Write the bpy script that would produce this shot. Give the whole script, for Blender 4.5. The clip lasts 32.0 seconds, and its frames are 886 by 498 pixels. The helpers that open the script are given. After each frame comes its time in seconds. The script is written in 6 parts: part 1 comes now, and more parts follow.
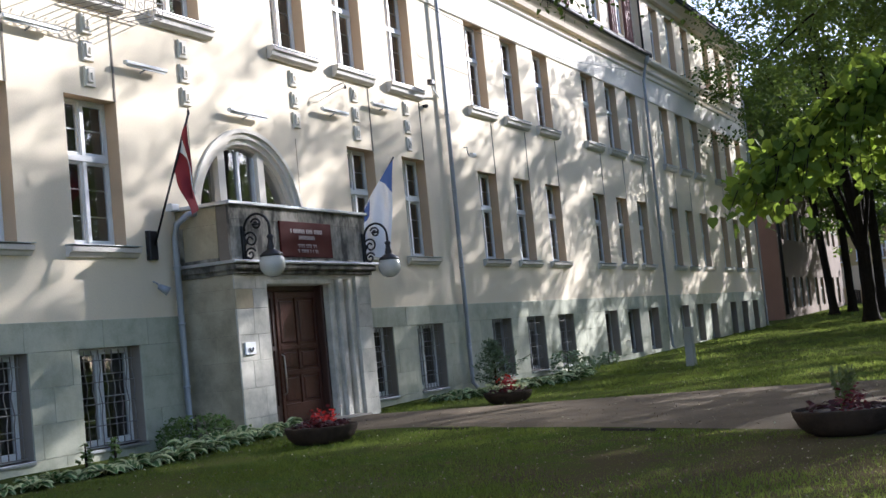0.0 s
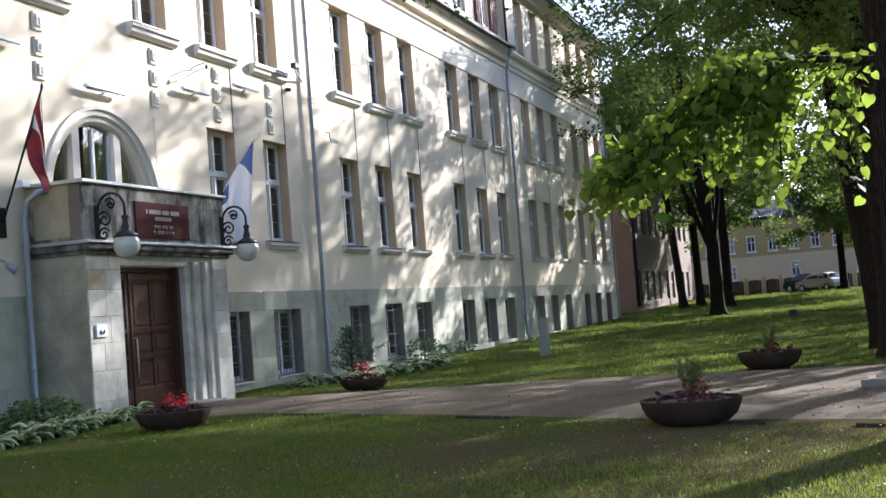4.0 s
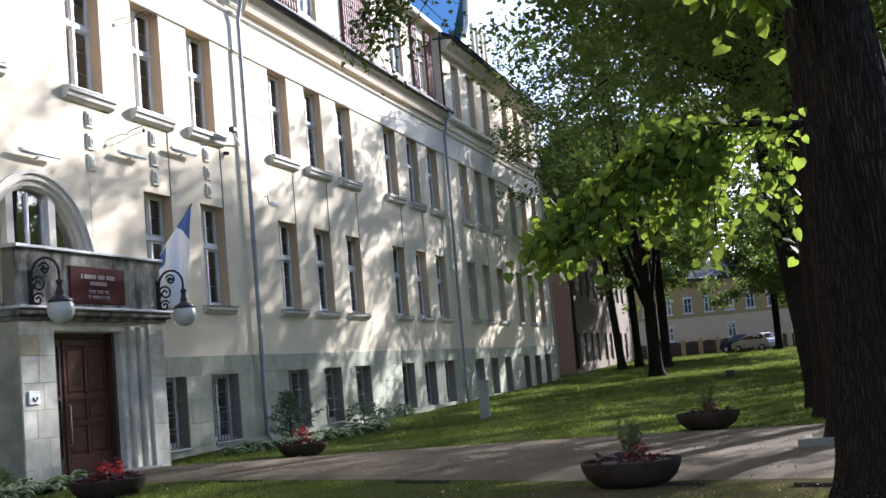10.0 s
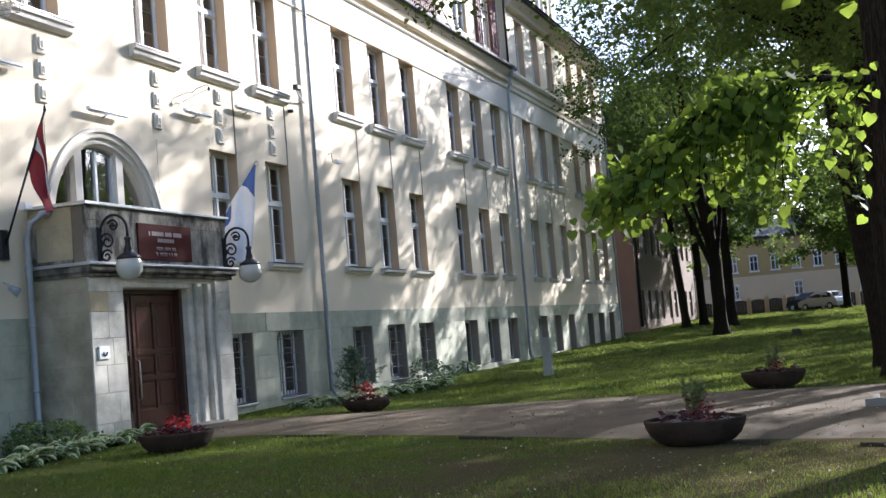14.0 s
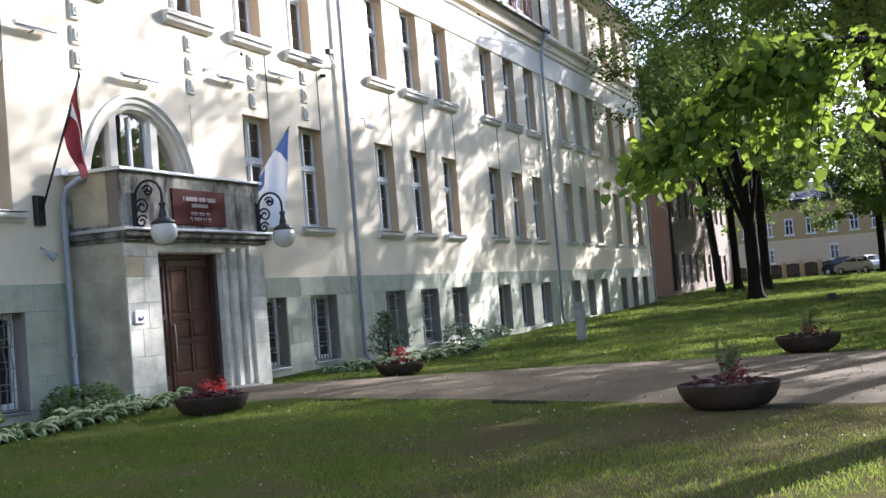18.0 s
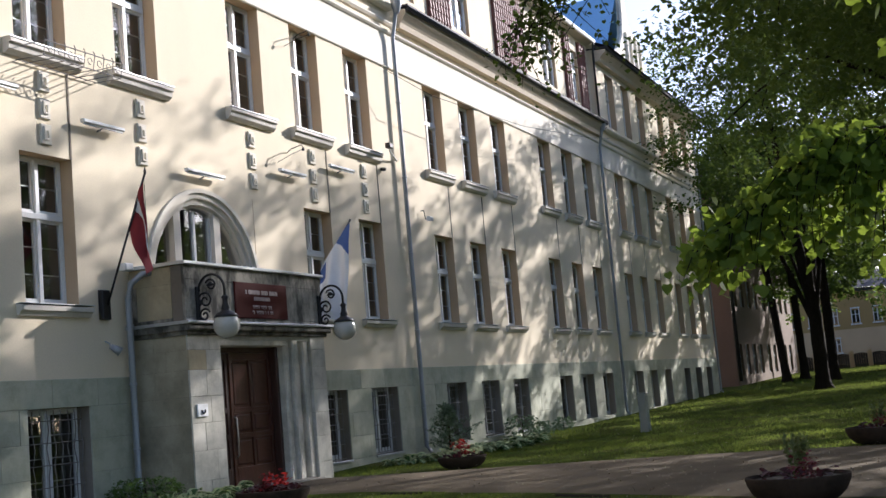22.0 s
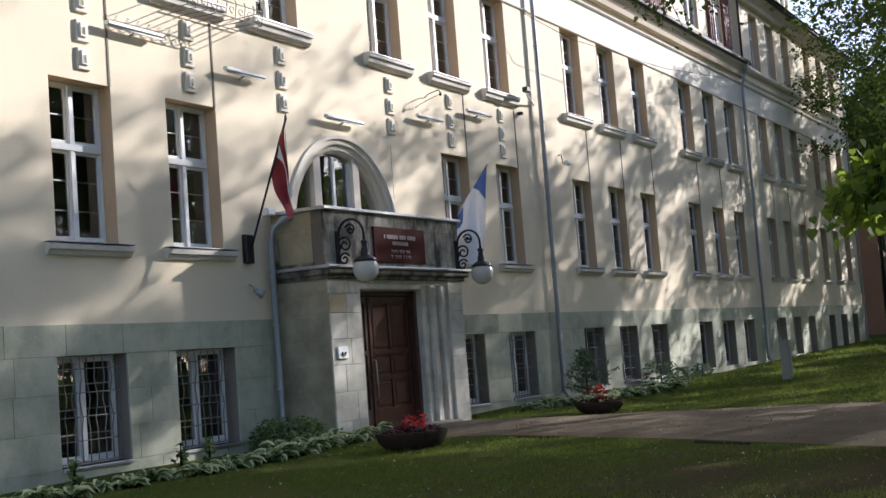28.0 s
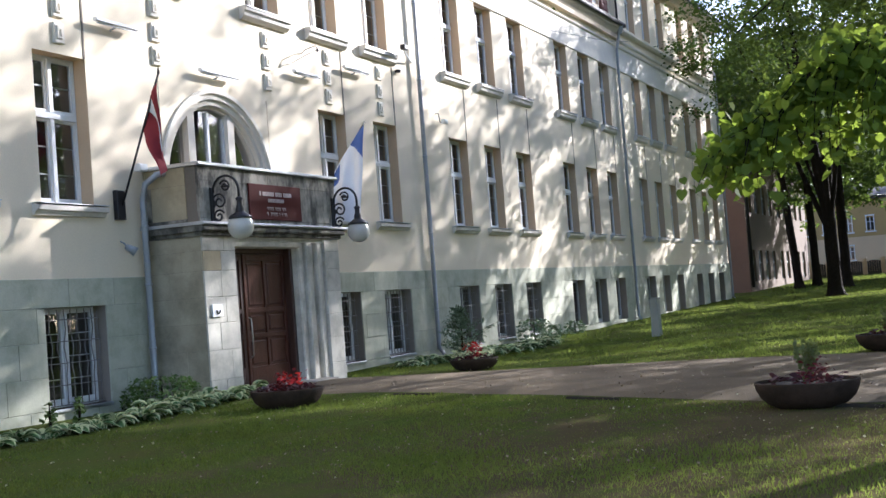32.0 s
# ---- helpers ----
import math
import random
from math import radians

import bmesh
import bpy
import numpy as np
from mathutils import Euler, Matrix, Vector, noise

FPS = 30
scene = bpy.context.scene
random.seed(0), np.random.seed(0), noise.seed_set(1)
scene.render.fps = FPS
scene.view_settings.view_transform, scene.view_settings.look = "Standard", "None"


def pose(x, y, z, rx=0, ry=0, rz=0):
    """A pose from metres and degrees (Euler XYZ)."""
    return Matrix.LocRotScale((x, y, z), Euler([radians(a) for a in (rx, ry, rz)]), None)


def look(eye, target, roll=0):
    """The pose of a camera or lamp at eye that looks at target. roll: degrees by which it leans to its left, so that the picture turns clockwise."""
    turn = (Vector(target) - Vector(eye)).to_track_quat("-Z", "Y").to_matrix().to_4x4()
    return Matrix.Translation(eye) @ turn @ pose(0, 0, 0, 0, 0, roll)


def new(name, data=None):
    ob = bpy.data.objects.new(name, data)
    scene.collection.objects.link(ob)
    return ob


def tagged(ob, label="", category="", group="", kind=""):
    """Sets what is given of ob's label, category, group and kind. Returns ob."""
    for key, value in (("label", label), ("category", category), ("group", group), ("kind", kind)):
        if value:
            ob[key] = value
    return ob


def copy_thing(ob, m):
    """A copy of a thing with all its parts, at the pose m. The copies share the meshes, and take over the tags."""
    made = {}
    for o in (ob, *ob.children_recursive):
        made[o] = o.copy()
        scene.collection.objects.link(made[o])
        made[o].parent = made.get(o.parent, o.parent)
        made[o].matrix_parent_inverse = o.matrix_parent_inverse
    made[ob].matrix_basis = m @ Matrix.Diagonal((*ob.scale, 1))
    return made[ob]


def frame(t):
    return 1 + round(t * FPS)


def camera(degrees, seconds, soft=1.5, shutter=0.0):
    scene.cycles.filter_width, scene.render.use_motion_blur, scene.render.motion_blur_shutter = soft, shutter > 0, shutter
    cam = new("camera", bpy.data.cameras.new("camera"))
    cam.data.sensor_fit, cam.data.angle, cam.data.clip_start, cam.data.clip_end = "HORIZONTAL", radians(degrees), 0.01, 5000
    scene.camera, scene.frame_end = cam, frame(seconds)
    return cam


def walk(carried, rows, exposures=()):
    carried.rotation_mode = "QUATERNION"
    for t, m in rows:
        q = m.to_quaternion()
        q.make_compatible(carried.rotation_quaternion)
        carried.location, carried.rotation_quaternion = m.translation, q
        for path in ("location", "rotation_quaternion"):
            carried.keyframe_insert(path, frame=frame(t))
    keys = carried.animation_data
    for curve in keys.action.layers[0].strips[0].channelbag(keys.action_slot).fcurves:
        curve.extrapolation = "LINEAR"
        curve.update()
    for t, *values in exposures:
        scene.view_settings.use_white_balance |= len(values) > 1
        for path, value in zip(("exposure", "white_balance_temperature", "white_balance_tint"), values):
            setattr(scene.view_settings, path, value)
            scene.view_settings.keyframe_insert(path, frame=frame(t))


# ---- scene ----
cam = camera(39.0, 32.0, soft=1.5)
PATH = [
    (0.0, pose(0, -15, 1.6, 94.025, 5.499, -64.097)),
    (0.5, pose(0, -15, 1.6, 94.096, 5.393, -64.736)),
    (1.0, pose(0, -15, 1.6, 93.983, 5.341, -65.478)),
    (1.5, pose(0, -15, 1.6, 93.869, 5.172, -66.222)),
    (2.0, pose(0, -15, 1.6, 93.748, 5.083, -67.069)),
    (2.5, pose(0, -15, 1.6, 93.669, 4.902, -67.851)),
    (3.0, pose(0, -15, 1.6, 93.475, 4.850, -68.755)),
    (3.5, pose(0, -15, 1.6, 93.237, 4.615, -69.675)),
    (5.5, pose(0, -15, 1.6, 92.442, 4.376, -73.317)),
    (6.0, pose(0, -15, 1.6, 92.977, 4.426, -74.066)),
    (6.5, pose(0, -15, 1.6, 93.655, 4.420, -74.579)),
    (7.0, pose(0, -15, 1.6, 94.332, 4.502, -74.893)),
    (7.5, pose(0, -15, 1.6, 94.824, 4.590, -75.001)),
    (8.0, pose(0, -15, 1.6, 95.209, 4.651, -74.924)),
    (8.5, pose(0, -15, 1.6, 95.434, 4.739, -74.714)),
    (9.0, pose(0, -15, 1.6, 95.521, 4.811, -74.373)),
    (9.5, pose(0, -15, 1.6, 95.547, 4.856, -73.900)),
    (10.0, pose(0, -15, 1.6, 95.528, 4.907, -73.382)),
    (10.5, pose(0, -15, 1.6, 95.481, 4.902, -72.924)),
    (11.0, pose(0, -15, 1.6, 95.401, 4.850, -72.424)),
    (11.5, pose(0, -15, 1.6, 95.282, 4.824, -71.982)),
    (12.0, pose(0, -15, 1.6, 95.102, 4.766, -71.580)),
    (12.5, pose(0, -15, 1.6, 94.889, 4.731, -71.236)),
    (13.0, pose(0, -15, 1.6, 94.595, 4.681, -70.930)),
    (13.5, pose(0, -15, 1.6, 94.256, 4.695, -70.689)),
    (14.0, pose(0, -15, 1.6, 93.818, 4.644, -70.489)),
    (14.5, pose(0, -15, 1.6, 93.343, 4.639, -70.336)),
    (15.0, pose(0, -15, 1.6, 92.748, 4.644, -70.173)),
    (15.5, pose(0, -15, 1.6, 92.180, 4.595, -70.013)),
    (17.5, pose(0, -15, 1.6, 91.776, 4.632, -69.185)),
    (18.0, pose(0, -15, 1.6, 92.314, 4.680, -68.972)),
    (18.5, pose(0, -15, 1.6, 92.829, 4.748, -68.769)),
    (19.0, pose(0, -15, 1.6, 93.368, 4.850, -68.550)),
    (19.5, pose(0, -15, 1.6, 93.871, 4.869, -68.351)),
    (20.0, pose(0, -15, 1.6, 94.404, 4.941, -68.136)),
    (20.5, pose(0, -15, 1.6, 94.926, 4.962, -67.914)),
    (21.0, pose(0, -15, 1.6, 95.518, 5.009, -67.521)),
    (21.5, pose(0, -15, 1.6, 96.100, 4.967, -66.940)),
    (22.0, pose(0, -15, 1.6, 96.731, 4.955, -66.170)),
    (22.5, pose(0, -15, 1.6, 97.176, 4.976, -65.455)),
    (23.0, pose(0, -15, 1.6, 97.417, 4.888, -64.684)),
    (23.5, pose(0, -15, 1.6, 97.404, 4.815, -63.978)),
    (24.0, pose(0, -15, 1.6, 97.293, 4.684, -63.222)),
    (24.5, pose(0, -15, 1.6, 97.128, 4.607, -62.519)),
    (25.0, pose(0, -15, 1.6, 96.882, 4.473, -61.793)),
    (25.5, pose(0, -15, 1.6, 96.568, 4.421, -61.198)),
    (26.0, pose(0, -15, 1.6, 96.200, 4.415, -60.683)),
    (26.5, pose(0, -15, 1.6, 95.856, 4.377, -60.291)),
    (28.5, pose(0, -15, 1.6, 94.286, 4.323, -60.052)),
    (29.0, pose(0, -15, 1.6, 93.881, 4.252, -60.415)),
    (29.5, pose(0, -15, 1.6, 93.505, 4.309, -60.880)),
    (30.0, pose(0, -15, 1.6, 93.124, 4.325, -61.567)),
    (30.5, pose(0, -15, 1.6, 92.814, 4.349, -62.381)),
    (31.0, pose(0, -15, 1.6, 92.562, 4.384, -63.434)),
    (31.5, pose(0, -15, 1.6, 92.430, 4.361, -64.471)),
    (32.0, pose(0, -15, 1.6, 92.356, 4.373, -65.581)),
]
EXPOSURES = [(0, 1.33, 5340, 22), (3.5, 1.47, 5340, 22), (5.5, 2.03, 5340, 22), (6, 1.98, 5340, 22), (7, 1.7, 5340, 22), (8, 1.45, 5340, 22), (10.5, 1.38, 5340, 22), (13, 1.36, 5340, 22), (14, 1.52, 5340, 22), (15, 1.72, 5340, 22), (16.5, 1.95, 5340, 22), (18, 1.95, 5340, 22), (19, 1.8, 5340, 22), (20, 1.57, 5340, 22), (21, 1.3, 5340, 22), (21.8, 0.92, 5460, 22), (22.5, 0.78, 5790, 21), (26.5, 0.74, 5790, 21), (28.5, 1.0, 5460, 22), (30, 1.2, 5340, 22), (31, 1.42, 5340, 22), (32, 1.73, 5340, 22)]
walk(cam, PATH, EXPOSURES)

# ---- light: low sun from beyond the trees, open sky ----
SUN_DIR = Vector((2.15, -1.0, 1.0)).normalized()
world = bpy.data.worlds.new("sky")
scene.world = world
world.use_nodes = True
wn = world.node_tree.nodes
sky = wn.new("ShaderNodeTexSky")
sky.sky_type = "NISHITA"
sky.sun_disc = False
sky.sun_elevation = math.asin(SUN_DIR.z)
sky.sun_rotation = math.atan2(SUN_DIR.x, SUN_DIR.y)
sky.air_density, sky.dust_density, sky.ozone_density = 1.0, 1.2, 1.0
bg = wn["Background"]
veil = wn.new("ShaderNodeHueSaturation")
veil.inputs["Saturation"].default_value = 0.84
world.node_tree.links.new(sky.outputs[0], veil.inputs["Color"])
world.node_tree.links.new(veil.outputs[0], bg.inputs[0])
bg.inputs[1].default_value = 0.118
sun = new("sun", bpy.data.lights.new("sun", "SUN"))
sun.data.energy, sun.data.angle, sun.data.color = 5.0, radians(0.5), (1.0, 0.93, 0.755)
sun.matrix_basis = look(SUN_DIR * 80, (0, 0, 0))
scene.view_settings.exposure = 0.0


# ---- materials ----
def mat(name, base, dark=None, rough=0.8, metal=0.0, scale=3.0, fine=40.0, bump=0.15, mix=0.5, stretch=(1, 1, 1), spec=0.5, vary=0.0, lo=0.35, hi=0.7):
    """Principled material with a coarse stain and a fine grain, in object metres; vary: brightness by object."""
    m = bpy.data.materials.new(name)
    m.use_nodes = True
    nt = m.node_tree
    p = nt.nodes["Principled BSDF"]
    p.inputs["Roughness"].default_value, p.inputs["Metallic"].default_value = rough, metal
    p.inputs["Specular IOR Level"].default_value = spec
    dark = dark or tuple(c * 0.7 for c in base)
    tc = nt.nodes.new("ShaderNodeNewGeometry")
    mp = nt.nodes.new("ShaderNodeMapping")
    mp.inputs["Scale"].default_value = stretch
    nt.links.new(tc.outputs["Position"], mp.inputs["Vector"])
    n1 = nt.nodes.new("ShaderNodeTexNoise")
    n1.inputs["Scale"].default_value, n1.inputs["Detail"].default_value, n1.inputs["Roughness"].default_value = scale, 6, 0.65
    n2 = nt.nodes.new("ShaderNodeTexNoise")
    n2.inputs["Scale"].default_value, n2.inputs["Detail"].default_value = fine, 4
    for n in (n1, n2):
        nt.links.new(mp.outputs[0], n.inputs["Vector"])
    ramp = nt.nodes.new("ShaderNodeMapRange")
    ramp.inputs["From Min"].default_value, ramp.inputs["From Max"].default_value = lo, hi
    nt.links.new(n1.outputs["Fac"], ramp.inputs["Value"])
    mx = nt.nodes.new("ShaderNodeMix")
    mx.data_type = "RGBA"
    mul = nt.nodes.new("ShaderNodeMath")
    mul.operation = "MULTIPLY"
    mul.inputs[1].default_value = mix
    nt.links.new(ramp.outputs[0], mul.inputs[0])
    nt.links.new(mul.outputs[0], mx.inputs["Factor"])
    mx.inputs["A"].default_value, mx.inputs["B"].default_value = (*base, 1), (*dark, 1)
    hv = nt.nodes.new("ShaderNodeHueSaturation")
    nt.links.new(mx.outputs["Result"], hv.inputs["Color"])
    gr = nt.nodes.new("ShaderNodeMapRange")
    gr.inputs["To Min"].default_value, gr.inputs["To Max"].default_value = 0.86, 1.14
    nt.links.new(n2.outputs["Fac"], gr.inputs["Value"])
    if vary:
        oi = nt.nodes.new("ShaderNodeObjectInfo")
        vr = nt.nodes.new("ShaderNodeMapRange")
        vr.inputs["To Min"].default_value, vr.inputs["To Max"].default_value = 1 - vary, 1 + vary
        nt.links.new(oi.outputs["Random"], vr.inputs["Value"])
        mm = nt.nodes.new("ShaderNodeMath")
        mm.operation = "MULTIPLY"
        nt.links.new(gr.outputs[0], mm.inputs[0])
        nt.links.new(vr.outputs[0], mm.inputs[1])
        nt.links.new(mm.outputs[0], hv.inputs["Value"])
    else:
        nt.links.new(gr.outputs[0], hv.inputs["Value"])
    nt.links.new(hv.outputs[0], p.inputs["Base Color"])
    if bump:
        b = nt.nodes.new("ShaderNodeBump")
        b.inputs["Strength"].default_value, b.inputs["Distance"].default_value = bump, 0.02
        nt.links.new(n2.outputs["Fac"], b.inputs["Height"])
        nt.links.new(b.outputs[0], p.inputs["Normal"])
    return m


def leaf_mat(name, base, dark, glow, trans=0.45, rough=0.6, spec=0.2):
    """Leaves: diffuse, light shining through, a little gloss; hue by leaf."""
    m = bpy.data.materials.new(name)
    m.use_nodes = True
    nt = m.node_tree
    p = nt.nodes["Principled BSDF"]
    out = nt.nodes["Material Output"]
    geo = nt.nodes.new("ShaderNodeNewGeometry")
    mx = nt.nodes.new("ShaderNodeMix")
    mx.data_type = "RGBA"
    mx.inputs["A"].default_value, mx.inputs["B"].default_value = (*base, 1), (*dark, 1)
    nt.links.new(geo.outputs["Random Per Island"], mx.inputs["Factor"])
    nt.links.new(mx.outputs["Result"], p.inputs["Base Color"])
    p.inputs["Roughness"].default_value = rough
    p.inputs["Specular IOR Level"].default_value = spec
    tr = nt.nodes.new("ShaderNodeBsdfTranslucent")
    tr.inputs["Color"].default_value = (*glow, 1)
    ms = nt.nodes.new("ShaderNodeMixShader")
    ms.inputs[0].default_value = trans
    nt.links.new(p.outputs[0], ms.inputs[1])
    nt.links.new(tr.outputs[0], ms.inputs[2])
    nt.links.new(ms.outputs[0], out.inputs["Surface"])
    return m


def glass_mat(name):
    """Old window glass: mirror by angle over a clear view in."""
    m = bpy.data.materials.new(name)
    m.use_nodes = True
    nt = m.node_tree
    out = nt.nodes["Material Output"]
    nt.nodes.remove(nt.nodes["Principled BSDF"])
    gl = nt.nodes.new("ShaderNodeBsdfGlossy")
    gl.inputs["Roughness"].default_value = 0.02
    gl.inputs["Color"].default_value = (0.9, 0.93, 0.95, 1)
    tp = nt.nodes.new("ShaderNodeBsdfTransparent")
    tp.inputs["Color"].default_value = (0.75, 0.78, 0.77, 1)
    fr = nt.nodes.new("ShaderNodeFresnel")
    fr.inputs["IOR"].default_value = 2.3
    nz = nt.nodes.new("ShaderNodeTexNoise")
    nz.inputs["Scale"].default_value = 1.6
    bp = nt.nodes.new("ShaderNodeBump")
    bp.inputs["Strength"].default_value, bp.inputs["Distance"].default_value = 0.12, 0.02
    nt.links.new(nz.outputs["Fac"], bp.inputs["Height"])
    nt.links.new(bp.outputs[0], gl.inputs["Normal"])
    ms = nt.nodes.new("ShaderNodeMixShader")
    nt.links.new(fr.outputs[0], ms.inputs[0])
    nt.links.new(tp.outputs[0], ms.inputs[1])
    nt.links.new(gl.outputs[0], ms.inputs[2])
    nt.links.new(ms.outputs[0], out.inputs["Surface"])
    return m


M_PLASTER = mat("cream_plaster", (0.81, 0.70, 0.505), (0.71, 0.61, 0.445), rough=0.9, scale=0.9, fine=60, bump=0.08, mix=0.55, stretch=(1, 1, 0.45))
# plaster of the reveals, with their shade and warm bounce put into the colour
M_REVEAL = mat("shaded_plaster_reveal", (0.58, 0.43, 0.265), (0.50, 0.37, 0.23), rough=0.9, scale=1.5, fine=60, bump=0.06, mix=0.5)
M_BAND = mat("pale_plaster_band", (0.80, 0.74, 0.62), (0.68, 0.61, 0.5), rough=0.9, scale=1.1, fine=50, bump=0.06, mix=0.5)
M_SILL = mat("painted_stone_sill", (0.70, 0.65, 0.57), (0.5, 0.46, 0.4), rough=0.8, scale=4, fine=60, bump=0.1)
M_STONE = mat("grey_green_stone", (0.48, 0.482, 0.36), (0.315, 0.32, 0.22), lo=0.42, hi=0.68, rough=0.85, scale=1.7, fine=45, bump=0.25, mix=0.85, vary=0.06)
# dark colour stands in for rebate shade below sills; also joints between porch blocks
M_SEAM = mat("rebate_shade_and_joint", (0.20, 0.17, 0.13), rough=0.95, scale=3, bump=0.1)
# basement reveals: browner and darker than the plinth slabs
M_BASEREVEAL = mat("brown_grey_basement_reveal", (0.27, 0.23, 0.18), (0.18, 0.155, 0.125), rough=0.92, scale=2.5, fine=50, bump=0.15)
M_JOINT = mat("stone_mortar", (0.37, 0.375, 0.31), rough=0.95, scale=3, bump=0.1)
M_PORCH = mat("weathered_limestone", (0.60, 0.57, 0.48), (0.31, 0.30, 0.235), lo=0.42, hi=0.66, rough=0.88, scale=1.7, fine=40, bump=0.3, mix=0.8, vary=0.09)
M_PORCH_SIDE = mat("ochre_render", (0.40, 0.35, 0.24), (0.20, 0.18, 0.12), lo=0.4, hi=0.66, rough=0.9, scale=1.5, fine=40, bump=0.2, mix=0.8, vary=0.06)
M_STAINED = mat("rain_stained_stone", (0.38, 0.352, 0.285), (0.055, 0.051, 0.04), lo=0.39, hi=0.59, rough=0.9, scale=2.9, fine=35, bump=0.35, mix=0.95, stretch=(1, 1, 0.45), vary=0.12)
M_BLACKENED = mat("rain_blackened_stone", (0.24, 0.22, 0.175), (0.04, 0.037, 0.03), lo=0.36, hi=0.58, rough=0.9, scale=3.2, fine=35, bump=0.3, mix=0.95, stretch=(1, 1, 0.6))
M_OCHRE_PANEL = mat("ochre_stained_stone", (0.45, 0.38, 0.24), (0.27, 0.23, 0.145), rough=0.9, scale=2.2, fine=40, bump=0.2, mix=0.8)
M_ZINC = mat("zinc_flashing", (0.55, 0.57, 0.58), (0.42, 0.44, 0.46), rough=0.38, metal=0.85, scale=3, fine=20, bump=0.05)
M_PIPE = mat("grey_painted_downpipe", (0.36, 0.38, 0.40), (0.28, 0.3, 0.32), rough=0.5, metal=0.4, scale=4, fine=30, bump=0.05)
M_WHITE = mat("white_window_paint", (0.80, 0.80, 0.78), (0.70, 0.70, 0.68), rough=0.45, scale=5, fine=50, bump=0.04)
M_GREYFRAME = mat("grey_window_paint", (0.42, 0.43, 0.42), (0.33, 0.34, 0.33), rough=0.5, scale=5, fine=50, bump=0.04)
M_BASEFRAME = mat("dull_white_window_paint", (0.72, 0.72, 0.69), (0.6, 0.6, 0.58), rough=0.5, scale=5, fine=50, bump=0.04)
M_GLASS = glass_mat("window_glass")
# dark tone carries the dimness of unlit rooms
M_ROOM = mat("dimmed_room_tone", (0.22, 0.20, 0.17), (0.14, 0.13, 0.11), rough=0.95, scale=0.7, bump=0)
M_CURTAIN = mat("grey_green_curtain", (0.34, 0.38, 0.33), (0.24, 0.27, 0.24), rough=0.95, scale=2, fine=25, bump=0.1, stretch=(6, 6, 0.4))
M_IRON = mat("black_wrought_iron", (0.03, 0.03, 0.032), (0.05, 0.045, 0.04), rough=0.45, metal=0.6, scale=6, bump=0.1)
M_GRILLE = mat("pale_painted_grille", (0.22, 0.20, 0.18), (0.13, 0.115, 0.10), rough=0.6, scale=8, bump=0.05)
M_DOOR = mat("brown_varnished_oak", base=(0.088, 0.031, 0.019), dark=(0.045, 0.017, 0.011), spec=0.3, rough=0.3, scale=3, fine=30, bump=0.2, stretch=(6, 6, 0.6), mix=0.9)
M_DOORDARK = mat("dark_oak_frame", (0.055, 0.023, 0.014), (0.03, 0.014, 0.009), rough=0.45, scale=3, fine=30, bump=0.2, stretch=(6, 6, 0.6))
M_BRASS = mat("worn_steel_handle", (0.5, 0.47, 0.42), rough=0.35, metal=0.9, bump=0)
M_PLAQUE = mat("dark_red_enamel", (0.085, 0.018, 0.014), (0.062, 0.013, 0.011), spec=0.06, rough=0.55, scale=4, fine=20, bump=0.02)
M_LETTER = mat("pale_letter_paint", (0.55, 0.45, 0.42), rough=0.5, bump=0)
M_GLOBE = mat("milk_glass_globe", (0.54, 0.535, 0.48), (0.47, 0.465, 0.41), rough=0.18, scale=4, bump=0)
M_ASPHALT = mat("worn_asphalt", (0.168, 0.130, 0.082), (0.10, 0.077, 0.048), spec=0.12, rough=0.95, scale=0.8, fine=70, bump=0.35, mix=0.8)
M_KERB = mat("concrete_kerb", (0.21, 0.195, 0.165), (0.13, 0.12, 0.10), spec=0.1, rough=0.9, scale=4, fine=60, bump=0.3)
M_KERBDARK = mat("mossy_dark_edging", (0.05, 0.045, 0.035), (0.03, 0.027, 0.02), spec=0.0, rough=0.95, scale=5, fine=60, bump=0.3)
M_STUMP = mat("grey_weathered_wood", (0.05, 0.048, 0.034), (0.03, 0.029, 0.021), rough=0.95, scale=5, fine=40, bump=0.4)
M_SOIL = mat("dark_soil", (0.05, 0.037, 0.026), (0.03, 0.022, 0.016), rough=0.98, scale=6, fine=50, bump=0.5)
M_BOWL = mat("dark_exposed_concrete", (0.050, 0.034, 0.022), (0.024, 0.018, 0.012), lo=0.42, hi=0.6, spec=0.12, rough=0.92, scale=3, fine=90, bump=0.6, mix=0.8)


